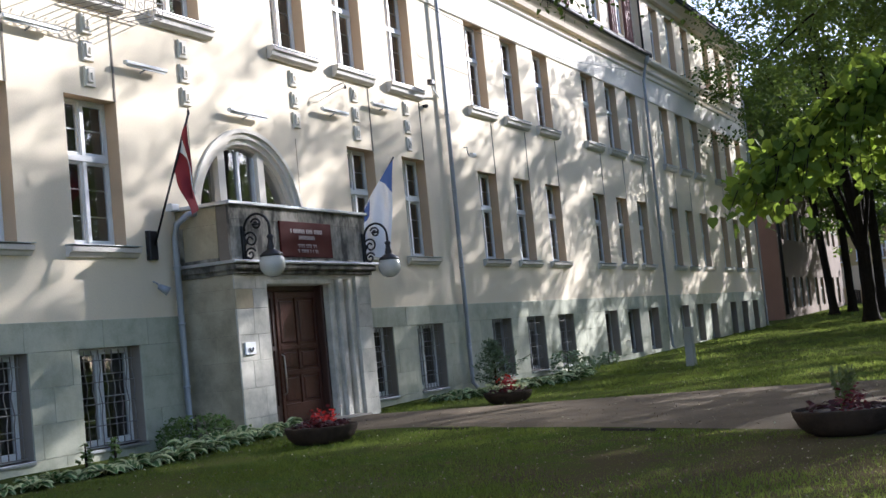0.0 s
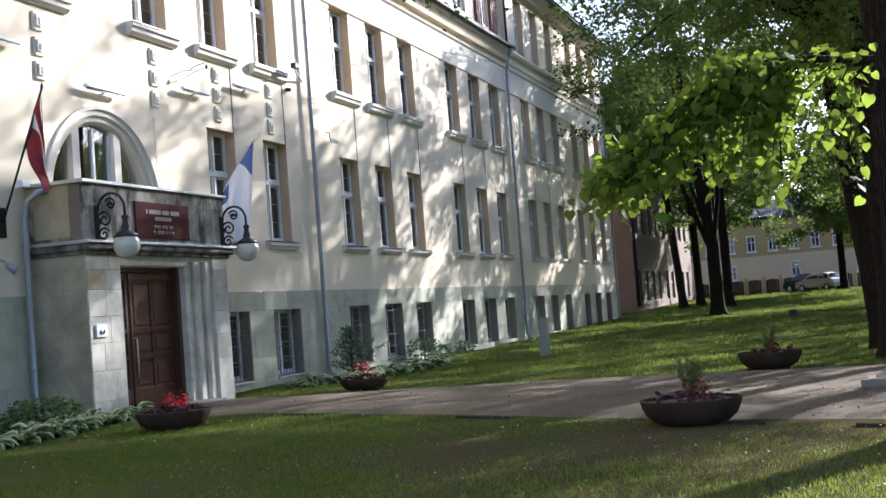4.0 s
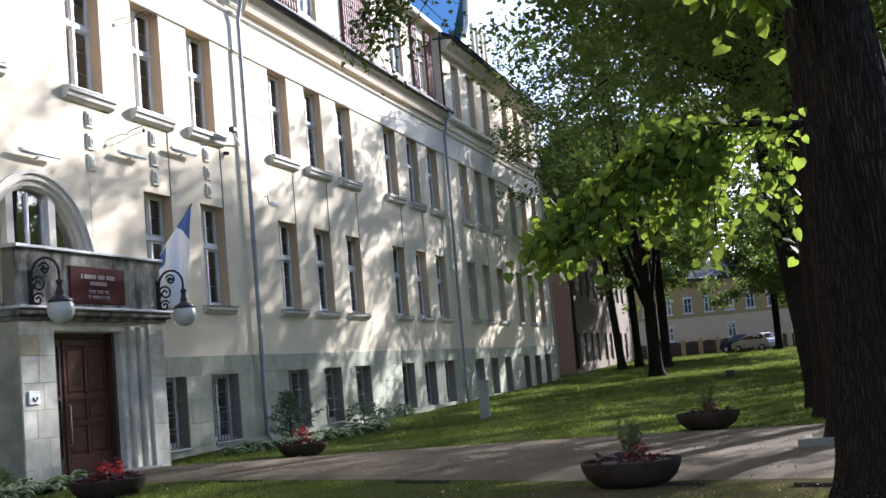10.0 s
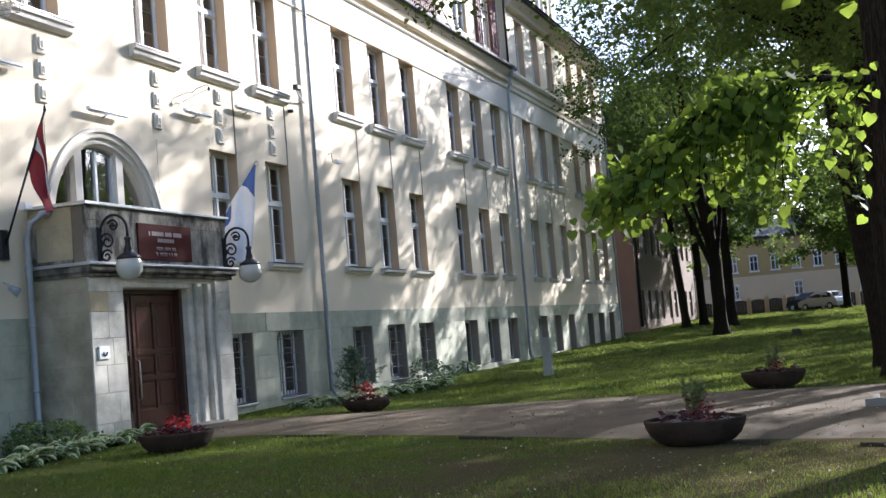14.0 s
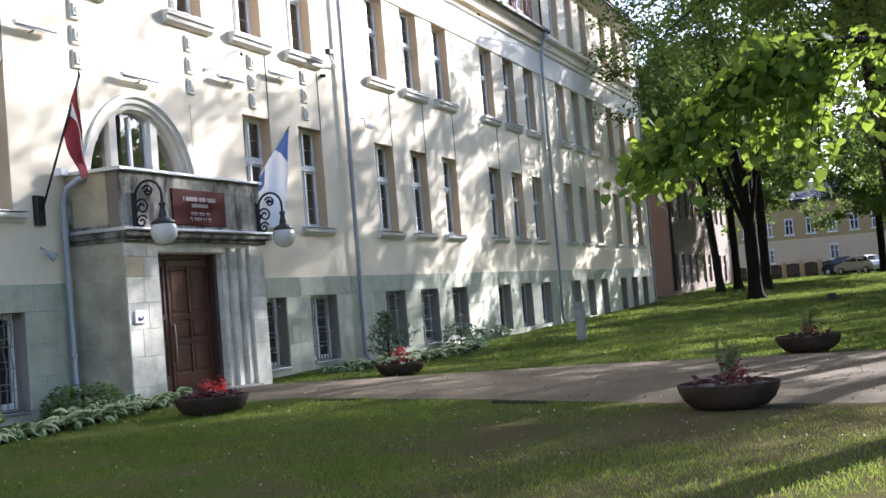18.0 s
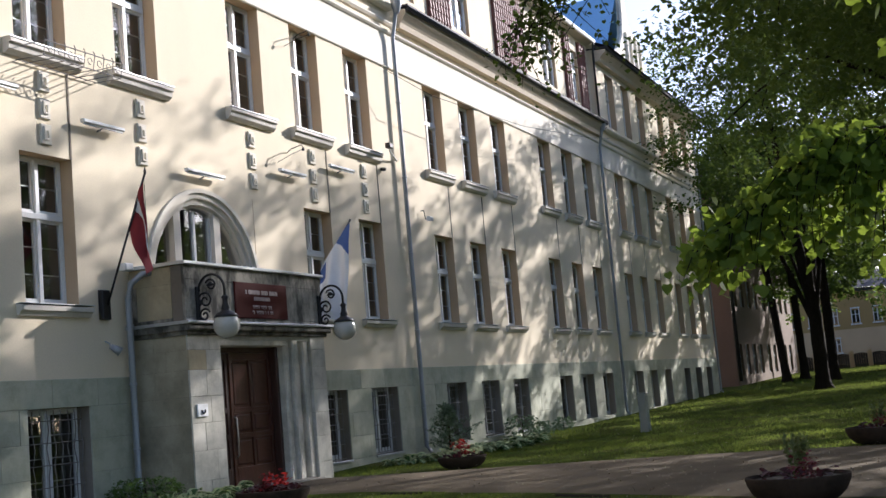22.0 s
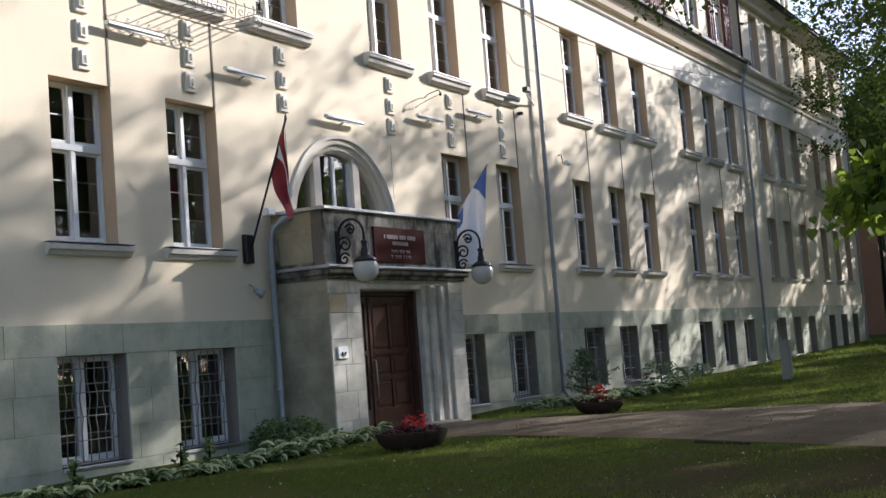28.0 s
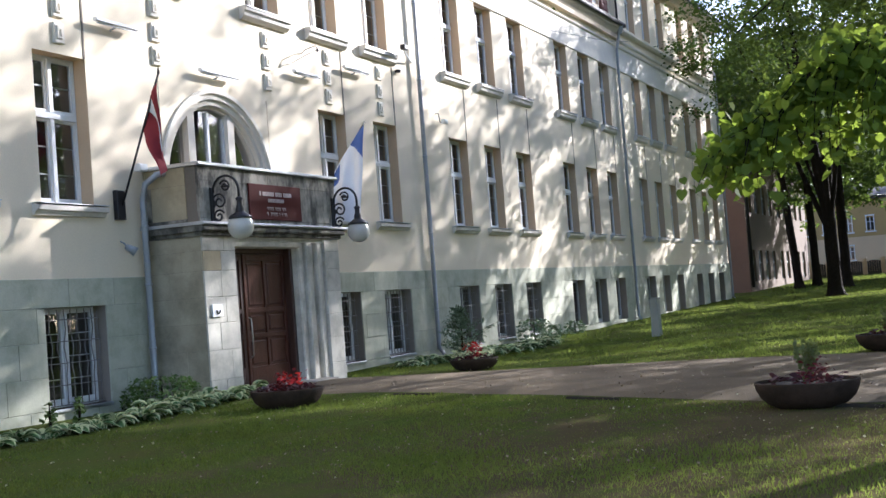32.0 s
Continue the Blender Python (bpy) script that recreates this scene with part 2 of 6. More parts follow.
def bark_mat():
    """Long plates of bark between dark fissures."""
    m = mat("furrowed_linden_bark", (0.046, 0.034, 0.024), (0.032, 0.024, 0.017), spec=0.1, rough=0.95, scale=2.5, fine=24, bump=0.0, mix=0.9, stretch=(2, 2, 0.5))
    nt = m.node_tree
    p = nt.nodes["Principled BSDF"]
    geo = nt.nodes.new("ShaderNodeNewGeometry")
    wob = nt.nodes.new("ShaderNodeTexNoise")
    wob.inputs["Scale"].default_value = 5.0
    mixv = nt.nodes.new("ShaderNodeMix")
    mixv.data_type = "VECTOR"
    mixv.inputs["Factor"].default_value = 0.05
    nt.links.new(geo.outputs["Position"], mixv.inputs["A"])
    nt.links.new(geo.outputs["Position"], wob.inputs["Vector"])
    nt.links.new(wob.outputs["Color"], mixv.inputs["B"])
    mp = nt.nodes.new("ShaderNodeMapping")
    mp.inputs["Scale"].default_value = (46, 46, 3.2)
    nt.links.new(mixv.outputs["Result"], mp.inputs["Vector"])
    vo = nt.nodes.new("ShaderNodeTexVoronoi")
    vo.feature = "DISTANCE_TO_EDGE"
    vo.inputs["Scale"].default_value = 1.0
    nt.links.new(mp.outputs[0], vo.inputs["Vector"])
    mr = nt.nodes.new("ShaderNodeMapRange")
    mr.inputs["From Max"].default_value = 0.22
    nt.links.new(vo.outputs["Distance"], mr.inputs["Value"])
    dk = nt.nodes.new("ShaderNodeMix")
    dk.data_type = "RGBA"
    old = p.inputs["Base Color"].links[0].from_socket
    dk.inputs["A"].default_value = (0.019, 0.014, 0.010, 1)
    nt.links.new(old, dk.inputs["B"])
    nt.links.new(mr.outputs[0], dk.inputs["Factor"])
    nt.links.new(dk.outputs["Result"], p.inputs["Base Color"])
    b = nt.nodes.new("ShaderNodeBump")
    b.inputs["Strength"].default_value, b.inputs["Distance"].default_value = 1.0, 0.035
    nt.links.new(mr.outputs[0], b.inputs["Height"])
    nt.links.new(b.outputs[0], p.inputs["Normal"])
    return m


M_BARK = bark_mat()
M_POST = mat("pale_concrete_post", (0.30, 0.31, 0.27), (0.2, 0.21, 0.18), rough=0.85, scale=3, fine=50, bump=0.2)
M_TILE = mat("red_roof_tile", (0.22, 0.082, 0.058), (0.12, 0.05, 0.04), rough=0.7, scale=4, fine=30, bump=0.2, vary=0.15)
M_ROOFDARK = mat("dark_sheet_roof", (0.06, 0.055, 0.055), (0.04, 0.036, 0.036), rough=0.7, metal=0.0, spec=0.2, scale=2, bump=0.05)
M_BLUE = mat("blue_sheet_roof", (0.27, 0.49, 0.74), (0.20, 0.41, 0.66), rough=0.4, scale=1.2, fine=12, bump=0.03)
M_SOFFIT = mat("tan_soffit_boards", (0.62, 0.52, 0.38), (0.5, 0.42, 0.3), rough=0.8, scale=3, fine=30, bump=0.1)
M_BROWNWALL = mat("red_brown_render", (0.25, 0.15, 0.105), (0.19, 0.115, 0.08), rough=0.92, scale=0.8, fine=40, bump=0.15)
M_GREYWALL = mat("grey_brown_render", (0.195, 0.138, 0.092), (0.15, 0.105, 0.07), rough=0.92, scale=0.7, fine=40, bump=0.15)
M_YELLOW = mat("ochre_yellow_render", (0.48, 0.32, 0.125), (0.36, 0.245, 0.10), rough=0.92, scale=0.5, fine=30, bump=0.1)
M_PINK = mat("pale_cream_render", (0.72, 0.52, 0.31), (0.58, 0.42, 0.26), rough=0.92, scale=0.5, fine=30, bump=0.1)
M_FENCE = mat("dark_fence_boards", (0.055, 0.04, 0.035), (0.035, 0.026, 0.022), rough=0.8, scale=3, bump=0.2)
M_CARPAINT = mat("silver_car_paint", (0.48, 0.48, 0.48), (0.43, 0.43, 0.43), rough=0.3, metal=0.2, scale=2, bump=0)
M_CARBLUE = mat("dark_blue_car_paint", (0.022, 0.028, 0.042), rough=0.25, metal=0.2, scale=2, bump=0)
M_CARGLASS = mat("dark_car_glass", (0.02, 0.022, 0.025), rough=0.08, bump=0, scale=2)
M_RUBBER = mat("black_rubber", (0.02, 0.02, 0.02), rough=0.8, bump=0)
M_REDFLAG = mat("dark_red_cloth", (0.24, 0.022, 0.026), (0.17, 0.016, 0.02), rough=0.85, scale=4, fine=90, bump=0.1)
M_WHITEFLAG = mat("white_cloth", (0.80, 0.80, 0.80), (0.7, 0.7, 0.72), rough=0.85, scale=4, fine=90, bump=0.1)
M_BLUEFLAG = mat("blue_cloth", (0.08, 0.14, 0.36), (0.06, 0.11, 0.29), rough=0.85, scale=4, fine=90, bump=0.1)
M_REDPETAL = leaf_mat("red_petals", (0.46, 0.035, 0.03), (0.30, 0.02, 0.03), (0.7, 0.06, 0.04), trans=0.25)
M_PINKPETAL = leaf_mat("dark_pink_petals", (0.14, 0.026, 0.03), (0.085, 0.018, 0.02), (0.16, 0.03, 0.03), trans=0.25)
M_REDLEAF = leaf_mat("dark_red_leaves", (0.075, 0.025, 0.03), (0.045, 0.02, 0.022), (0.10, 0.03, 0.03), trans=0.2)
M_LEAF = leaf_mat("linden_leaves", (0.060, 0.090, 0.026), (0.041, 0.066, 0.019), (0.19, 0.255, 0.038), trans=0.47)
M_LEAFNEAR = leaf_mat("near_linden_leaves", (0.068, 0.104, 0.024), (0.048, 0.078, 0.018), (0.34, 0.45, 0.05), trans=0.48, spec=0.06)
M_LEAFFAR = leaf_mat("far_linden_leaves", (0.049, 0.079, 0.023), (0.034, 0.06, 0.019), (0.155, 0.225, 0.034), trans=0.42)
M_HOSTA = leaf_mat("hosta_green", (0.085, 0.16, 0.05), (0.06, 0.12, 0.04), (0.14, 0.26, 0.06), trans=0.2)
M_HOSTAEDGE = leaf_mat("hosta_cream_edge", (0.54, 0.56, 0.29), (0.44, 0.49, 0.23), (0.5, 0.55, 0.35), trans=0.2)
M_FERN = leaf_mat("fern_green", (0.14, 0.19, 0.06), (0.09, 0.135, 0.042), (0.13, 0.24, 0.04), trans=0.25)
M_SHOOT = leaf_mat("pale_green_shoots", (0.13, 0.15, 0.055), (0.085, 0.11, 0.04), (0.22, 0.26, 0.07), trans=0.25)
M_FIR = leaf_mat("fir_needles", (0.22, 0.28, 0.17), (0.14, 0.195, 0.11), (0.13, 0.19, 0.08), trans=0.2)
M_LITTER = leaf_mat("dry_leaf_litter", (0.30, 0.24, 0.15), (0.12, 0.085, 0.05), (0.2, 0.15, 0.08), trans=0.1)
M_YELLOWLEAF = leaf_mat("pale_fallen_petals", (0.55, 0.52, 0.33), (0.4, 0.36, 0.18), (0.4, 0.38, 0.2), trans=0.15)


def grass_mat():
    """Turf thinning to bare brown soil, most of all under the first trees."""
    m = mat("lawn", (0.062, 0.090, 0.019), (0.084, 0.080, 0.028), rough=0.95, scale=0.7, fine=30, bump=0.6, mix=0.9, spec=0.0)
    nt = m.node_tree
    p = nt.nodes["Principled BSDF"]
    geo = nt.nodes.new("ShaderNodeNewGeometry")
    nz = nt.nodes.new("ShaderNodeTexNoise")
    nz.inputs["Scale"].default_value, nz.inputs["Detail"].default_value, nz.inputs["Roughness"].default_value = 1.1, 7, 0.7
    nt.links.new(geo.outputs["Position"], nz.inputs["Vector"])
    far = nt.nodes.new("ShaderNodeVectorMath")
    far.operation = "DISTANCE"
    far.inputs[1].default_value = (12.0, -13.6, 0.0)
    nt.links.new(geo.outputs["Position"], far.inputs[0])
    rng_ = nt.nodes.new("ShaderNodeMapRange")
    rng_.inputs["From Min"].default_value, rng_.inputs["From Max"].default_value = 1.0, 8.0
    rng_.inputs["To Min"].default_value, rng_.inputs["To Max"].default_value = 0.25, -0.05
    nt.links.new(far.outputs["Value"], rng_.inputs["Value"])
    ad = nt.nodes.new("ShaderNodeMath")
    nt.links.new(nz.outputs["Fac"], ad.inputs[0])
    nt.links.new(rng_.outputs[0], ad.inputs[1])
    cut = nt.nodes.new("ShaderNodeMapRange")
    cut.inputs["From Min"].default_value, cut.inputs["From Max"].default_value = 0.50, 0.68
    nt.links.new(ad.outputs[0], cut.inputs["Value"])
    dk = nt.nodes.new("ShaderNodeMix")
    dk.data_type = "RGBA"
    nt.links.new(p.inputs["Base Color"].links[0].from_socket, dk.inputs["A"])
    dk.inputs["B"].default_value = (0.085, 0.069, 0.036, 1)
    nt.links.new(cut.outputs[0], dk.inputs["Factor"])
    nt.links.new(dk.outputs["Result"], p.inputs["Base Color"])
    return m


M_LAWN = grass_mat()
M_BLADE = leaf_mat("grass_blades", (0.070, 0.106, 0.021), (0.094, 0.116, 0.029), (0.25, 0.31, 0.05), trans=0.4, rough=0.8, spec=0.0)


# ---- mesh helpers ----
class Mesh:
    """Collects quads and boxes, with a material number for each face."""

    def __init__(self):
        self.v, self.f, self.m = [], [], []

    def face(self, pts, mi=0):
        n = len(self.v)
        self.v.extend(tuple(p) for p in pts)
        self.f.append(tuple(range(n, n + len(pts))))
        self.m.append(mi)

    def box(self, x0, x1, y0, y1, z0, z1, mi=0, bevel=0.0):
        """A box; bevel cuts the four edges of its -y face."""
        b = bevel
        n = len(self.v)
        if not b:
            self.v.extend([(x0, y0, z0), (x1, y0, z0), (x1, y1, z0), (x0, y1, z0), (x0, y0, z1), (x1, y0, z1), (x1, y1, z1), (x0, y1, z1)])
            fs = [(0, 3, 2, 1), (4, 5, 6, 7), (0, 1, 5, 4), (1, 2, 6, 5), (2, 3, 7, 6), (3, 0, 4, 7)]
        else:
            self.v.extend([(x0 + b, y0, z0 + b), (x1 - b, y0, z0 + b), (x1 - b, y0, z1 - b), (x0 + b, y0, z1 - b),
                           (x0, y0 + b, z0), (x1, y0 + b, z0), (x1, y0 + b, z1), (x0, y0 + b, z1),
                           (x0, y1, z0), (x1, y1, z0), (x1, y1, z1), (x0, y1, z1)])
            fs = [(0, 1, 2, 3), (0, 4, 5, 1), (1, 5, 6, 2), (2, 6, 7, 3), (3, 7, 4, 0), (4, 8, 9, 5), (5, 9, 10, 6), (6, 10, 11, 7), (7, 11, 8, 4), (8, 11, 10, 9)]
        for f in fs:
            self.f.append(tuple(i + n for i in f))
            self.m.append(mi)
        return self

    def tube(self, pts, radii, sides=8, mi=0, cap=True):
        """A round bar along pts."""
        pts = [Vector(p) for p in pts]
        if not hasattr(radii, "__len__"):
            radii = [radii] * len(pts)
        base = len(self.v)
        ref = Vector((0.31, 0.17, 0.93)).normalized()
        for i, p in enumerate(pts):
            d = (pts[min(i + 1, len(pts) - 1)] - pts[max(i - 1, 0)]).normalized()
            a = d.cross(ref)
            if a.length < 1e-3:
                a = d.cross(Vector((1, 0, 0)))
            a.normalize()
            c = d.cross(a)
            for k in range(sides):
                w = 2 * math.pi * k / sides
                self.v.append(tuple(p + float(radii[i]) * (math.cos(w) * a + math.sin(w) * c)))
        for i in range(len(pts) - 1):
            for k in range(sides):
                q = base + i * sides
                self.f.append((q + k, q + (k + 1) % sides, q + sides + (k + 1) % sides, q + sides + k))
                self.m.append(mi)
        if cap:
            self.f.append(tuple(base + k for k in range(sides))[::-1])
            self.f.append(tuple(base + (len(pts) - 1) * sides + k for k in range(sides)))
            self.m += [mi, mi]
        return self

    def turned(self, profile, sides=24, mi=0, at=(0, 0, 0)):
        """A turned body from (radius, height) pairs."""
        base = len(self.v)
        for r, z in profile:
            for k in range(sides):
                w = 2 * math.pi * k / sides
                self.v.append((at[0] + r * math.cos(w), at[1] + r * math.sin(w), at[2] + z))
        for i in range(len(profile) - 1):
            for k in range(sides):
                q = base + i * sides
                self.f.append((q + k, q + (k + 1) % sides, q + sides + (k + 1) % sides, q + sides + k))
                self.m.append(mi)
        return self

    def sweep(self, profile, x0, x1, mi=0):
        """A moulding along x from (y, z) pairs, closed at both ends."""
        base, n = len(self.v), len(profile)
        for x in (x0, x1):
            self.v.extend((x, y, z) for y, z in profile)
        for i in range(n):
            j = (i + 1) % n
            self.f.append((base + i, base + j, base + n + j, base + n + i))
            self.m.append(mi)
        self.f.append(tuple(base + i for i in range(n))[::-1])
        self.f.append(tuple(base + n + i for i in range(n)))
        self.m += [mi, mi]
        return self

    def data(self, name, mats, smooth=False):
        me = bpy.data.meshes.new(name)
        me.from_pydata(self.v, [], self.f)
        for m in mats if isinstance(mats, (list, tuple)) else [mats]:
            me.materials.append(m)
        if any(self.m):
            me.polygons.foreach_set("material_index", self.m)
        if smooth:
            me.polygons.foreach_set("use_smooth", [True] * len(self.f))
        me.update()
        return me


def thing(name, label, category, at=(0, 0, 0), kind="", group=""):
    ob = new(name)
    ob.empty_display_size = 0.2
    ob.location = at
    return tagged(ob, label, category, group, kind)


def part(name, me, parent, label="", at=(0, 0, 0)):
    """Links mesh data as one part under a thing or a part."""
    ob = new(name, me)
    ob.parent = parent
    ob.location = at
    if label:
        ob["label"] = label
    return ob


def solo(name, me, label, category, at=(0, 0, 0), kind="", group=""):
    ob = new(name, me)
    ob.location = at
    return tagged(ob, label, category, group, kind)


def gz(x, y):
    """Height of the lawn: level by the entrance, rising slowly beyond."""
    return 0.05 + 0.015 * np.maximum(0, np.minimum(x, 150) - 48)


# ---- ground ----
def build_ground():
    s = np.linspace(-1, 1, 130)
    gx = 30 + np.sinh(s * 5.2) / math.sinh(5.2) * 2500
    gy = -8 + np.sinh(s * 5.2) / math.sinh(5.2) * 2500
    X, Y = np.meshgrid(gx, gy, indexing="ij")
    Z = gz(X, Y)
    near = np.exp(-((X - 30) / 60) ** 2 - ((Y + 8) / 40) ** 2)
    Z = Z + near * (0.025 * np.sin(X * 0.9 + 1.3 * np.sin(Y * 0.7)) * np.cos(Y * 0.8)) - 0.01
    n = len(s)
    v = np.stack([X, Y, Z], -1).reshape(-1, 3)
    i = np.arange(n * n).reshape(n, n)
    f = np.stack([i[:-1, :-1], i[1:, :-1], i[1:, 1:], i[:-1, 1:]], -1).reshape(-1, 4)
    me = bpy.data.meshes.new("ground")
    me.from_pydata(v.tolist(), [], f.tolist())
    me.materials.append(M_LAWN)
    me.polygons.foreach_set("use_smooth", [True] * len(f))
    solo("ground", me, "shaded green lawn with worn bare patches under trees", "lawn", kind="structure")


def path_left(y):
    return 19.75 + 0.10 * min(0, y + 4) * 3.6 if y > -6 else 19.03 + (y + 6) * 0.565


def path_right(y):
    return 24.6 + 0.25 * math.sin(y * 0.5)


def build_path():
    ys = [-1.05 - 0.45 * k for k in range(70)]
    g = Mesh()
    for a, b in zip(ys, ys[1:]):
        n = 10
        for k in range(n):
            def p(y, u):
                x = path_left(y) + (path_right(y) - path_left(y)) * u
                return (x, y, 0.105 - 0.125 * (2 * u - 1) ** 8)
            g.face([p(a, k / n), p(b, k / n), p(b, (k + 1) / n), p(a, (k + 1) / n)])
    solo("path", g.data("path", M_ASPHALT, True), "worn grey asphalt path leading to the entrance", "path", kind="structure")
    for n, (y, l) in enumerate(((-5.2, 0.9), (-9.0, 0.95), (-12.6, 1.0), (-14.6, 1.9), (-17.0, 1.0))):
        kerb = Mesh()
        x0, x1 = path_left(y), path_left(y - l)
        kerb.face([(x0 - 0.09, y, 0.075), (x1 - 0.09, y - l, 0.075), (x1, y - l, 0.075), (x0, y, 0.075)])
        kerb.face([(x0, y, 0.075), (x1, y - l, 0.075), (x1, y - l, -0.1), (x0, y, -0.1)])
        kerb.face([(x0 - 0.09, y, 0.075), (x0 - 0.09, y, -0.1), (x1 - 0.09, y - l, -0.1), (x1 - 0.09, y - l, 0.075)])
        solo("kerb", kerb.data("kerb", M_KERBDARK), "sunken dark edging strip beside the asphalt path", "kerb", kind="structure")


build_ground()
build_path()


# ---- the school building ----
LOW = [(14.02, 15.38), (16.72, 18.08), (26.52, 27.88), (29.42, 30.78)]
MID = [(34.35, 35.75), (37.15, 38.55), (39.98, 41.38), (44.95, 46.35), (47.8, 49.2), (50.6, 52.0)]
FAR = [(55.6, 57.0), (58.35, 59.7), (61.1, 62.5), (65.4, 66.75), (68.2, 69.5), (70.95, 72.25)]
UPL = [(14.1, 15.46), (16.72, 18.08), (19.52, 20.88), (23.6, 24.98), (26.42, 27.78), (29.22, 30.6)]
Z_BASE, Z_PLINTH = (0.24, 1.98), 2.48
Z_LOW, Z_UP, Z_TOP = (3.78, 6.48), (8.42, 11.12), (13.3, 15.85)
DEPTH = 0.27
building = thing("school_building", "long cream plastered school with stone plinth and tall white windows", "building", kind="structure")


def rect_wall(x0, x1, z0, z1, openings, depth, y=0.0):
    """A wall face with openings and their reveals."""
    g = Mesh()
    xs = sorted({x0, x1, *[o[0] for o in openings], *[o[1] for o in openings]})
    zs = sorted({z0, z1, *[o[2] for o in openings], *[o[3] for o in openings]})
    for a, b in zip(xs, xs[1:]):
        for c, d in zip(zs, zs[1:]):
            mx, mz = (a + b) / 2, (c + d) / 2
            if any(o[0] < mx < o[1] and o[2] < mz < o[3] for o in openings):
                continue
            g.face([(a, y, c), (b, y, c), (b, y, d), (a, y, d)])
    for a, b, c, d in openings:
        e = y + depth + 0.16
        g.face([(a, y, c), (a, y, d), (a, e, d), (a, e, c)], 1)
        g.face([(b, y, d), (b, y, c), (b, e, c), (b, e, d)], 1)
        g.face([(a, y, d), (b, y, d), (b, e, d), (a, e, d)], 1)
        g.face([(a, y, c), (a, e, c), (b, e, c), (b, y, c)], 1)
    return g


def col(spans, z):
    return [(a, b, *z) for a, b in spans]


ARCH_X, ARCH_Z = 22.2, 4.35
wall_a = rect_wall(-8, 32.5, Z_PLINTH, 17.2, col(LOW, Z_LOW) + col(UPL, Z_UP) + [(ARCH_X - 2.0, ARCH_X + 2.0, 4.35, 6.42)], DEPTH)
wall_b = rect_wall(32.5, 54.1, Z_PLINTH, 13.2, col(MID, Z_LOW) + col(MID, Z_UP), DEPTH)
wall_c = rect_wall(54.1, 74.0, Z_PLINTH, 17.0, col(FAR, Z_LOW) + col(FAR, Z_UP) + col(FAR, Z_TOP), DEPTH)
for n, g in enumerate((wall_a, wall_b, wall_c)):
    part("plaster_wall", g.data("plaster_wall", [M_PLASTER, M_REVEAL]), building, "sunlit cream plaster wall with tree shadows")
base_open = col([(13.89, 15.4), (16.6, 18.2), (26.4, 28.0), (29.33, 30.93)] + [(a - 0.1, b + 0.02) for a, b in MID] + [(a - 0.06, b + 0.02) for a, b in FAR], Z_BASE)
part("plinth_backing", rect_wall(-8, 74.0, -0.6, Z_PLINTH, base_open, DEPTH).data("plinth_backing", [M_JOINT, M_BASEREVEAL]), building, "dark mortar behind the stone plinth slabs")

shell = Mesh()
shell.face([(-8, 0, -0.6), (-8, 0, 17.2), (-8, 14, 17.2), (-8, 14, -0.6)])
shell.face([(74, 0, -0.6), (74, 14, -0.6), (74, 14, 17.0), (74, 0, 17.0)])
shell.face([(-8, 14, -0.6), (-8, 14, 17.2), (74, 14, 17.2), (74, 14, -0.6)])
shell.face([(32.5, 0, 13.2), (32.5, 14, 13.2), (32.5, 14, 17.2), (32.5, 0, 17.2)])
shell.face([(54.1, 0, 13.2), (54.1, 0, 17.0), (54.1, 14, 17.0), (54.1, 14, 13.2)])
part("side_walls", shell.data("side_walls", M_PLASTER), building)
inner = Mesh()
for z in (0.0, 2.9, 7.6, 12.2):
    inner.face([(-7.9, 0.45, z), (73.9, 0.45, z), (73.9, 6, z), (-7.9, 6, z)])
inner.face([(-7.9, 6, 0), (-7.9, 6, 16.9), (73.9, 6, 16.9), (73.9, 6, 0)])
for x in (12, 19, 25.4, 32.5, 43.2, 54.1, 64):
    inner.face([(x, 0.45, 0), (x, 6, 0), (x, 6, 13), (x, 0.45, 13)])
part("inner_rooms", inner.data("inner_rooms", M_ROOM), building, "rooms behind the windows, their dimness put into the colour")


def window_frame(w, h, transom, rows_low, rows_up, jamb=0.055, name="window", m=None):
    """White timber frame, centre mullion, transom, two leaves above and two below with glazing bars."""
    g = Mesh()
    g.box(0, jamb, 0, 0.09, 0, h, bevel=0.008)
    g.box(w - jamb, w, 0, 0.09, 0, h, bevel=0.008)
    g.box(jamb, w - jamb, 0, 0.09, 0, jamb * 1.6, bevel=0.008)
    g.box(jamb, w - jamb, 0, 0.09, h - jamb, h, bevel=0.008)
    c, k = w / 2, 0.05
    g.box(c - k, c + k, -0.03, 0.08, jamb, h - jamb, bevel=0.01)
    zt = h * transom
    if transom:
        g.box(jamb, w - jamb, -0.045, 0.085, zt - 0.06, zt + 0.06, bevel=0.012)
    lights = [(jamb, c - k), (c + k, w - jamb)]
    spans = [(jamb * 1.6, zt - 0.06, rows_low), (zt + 0.06, h - jamb, rows_up)] if transom else [(jamb * 1.6, h - jamb, rows_low)]
    panes = []
    for a, b in lights:
        for z0, z1, rows in spans:
            s = 0.045
            g.box(a, a + s, 0.012, 0.07, z0, z1)
            g.box(b - s, b, 0.012, 0.07, z0, z1)
            g.box(a + s, b - s, 0.012, 0.07, z0, z0 + s * 1.3)
            g.box(a + s, b - s, 0.012, 0.07, z1 - s, z1)
            for r in range(1, rows):
                zz = z0 + (z1 - z0) * r / rows
                g.box(a + s, b - s, 0.049, 0.075, zz - 0.012, zz + 0.012)
            panes.append((a + s, b - s, z0 + s, z1 - s))
    return g.data(name, m or M_WHITE), panes


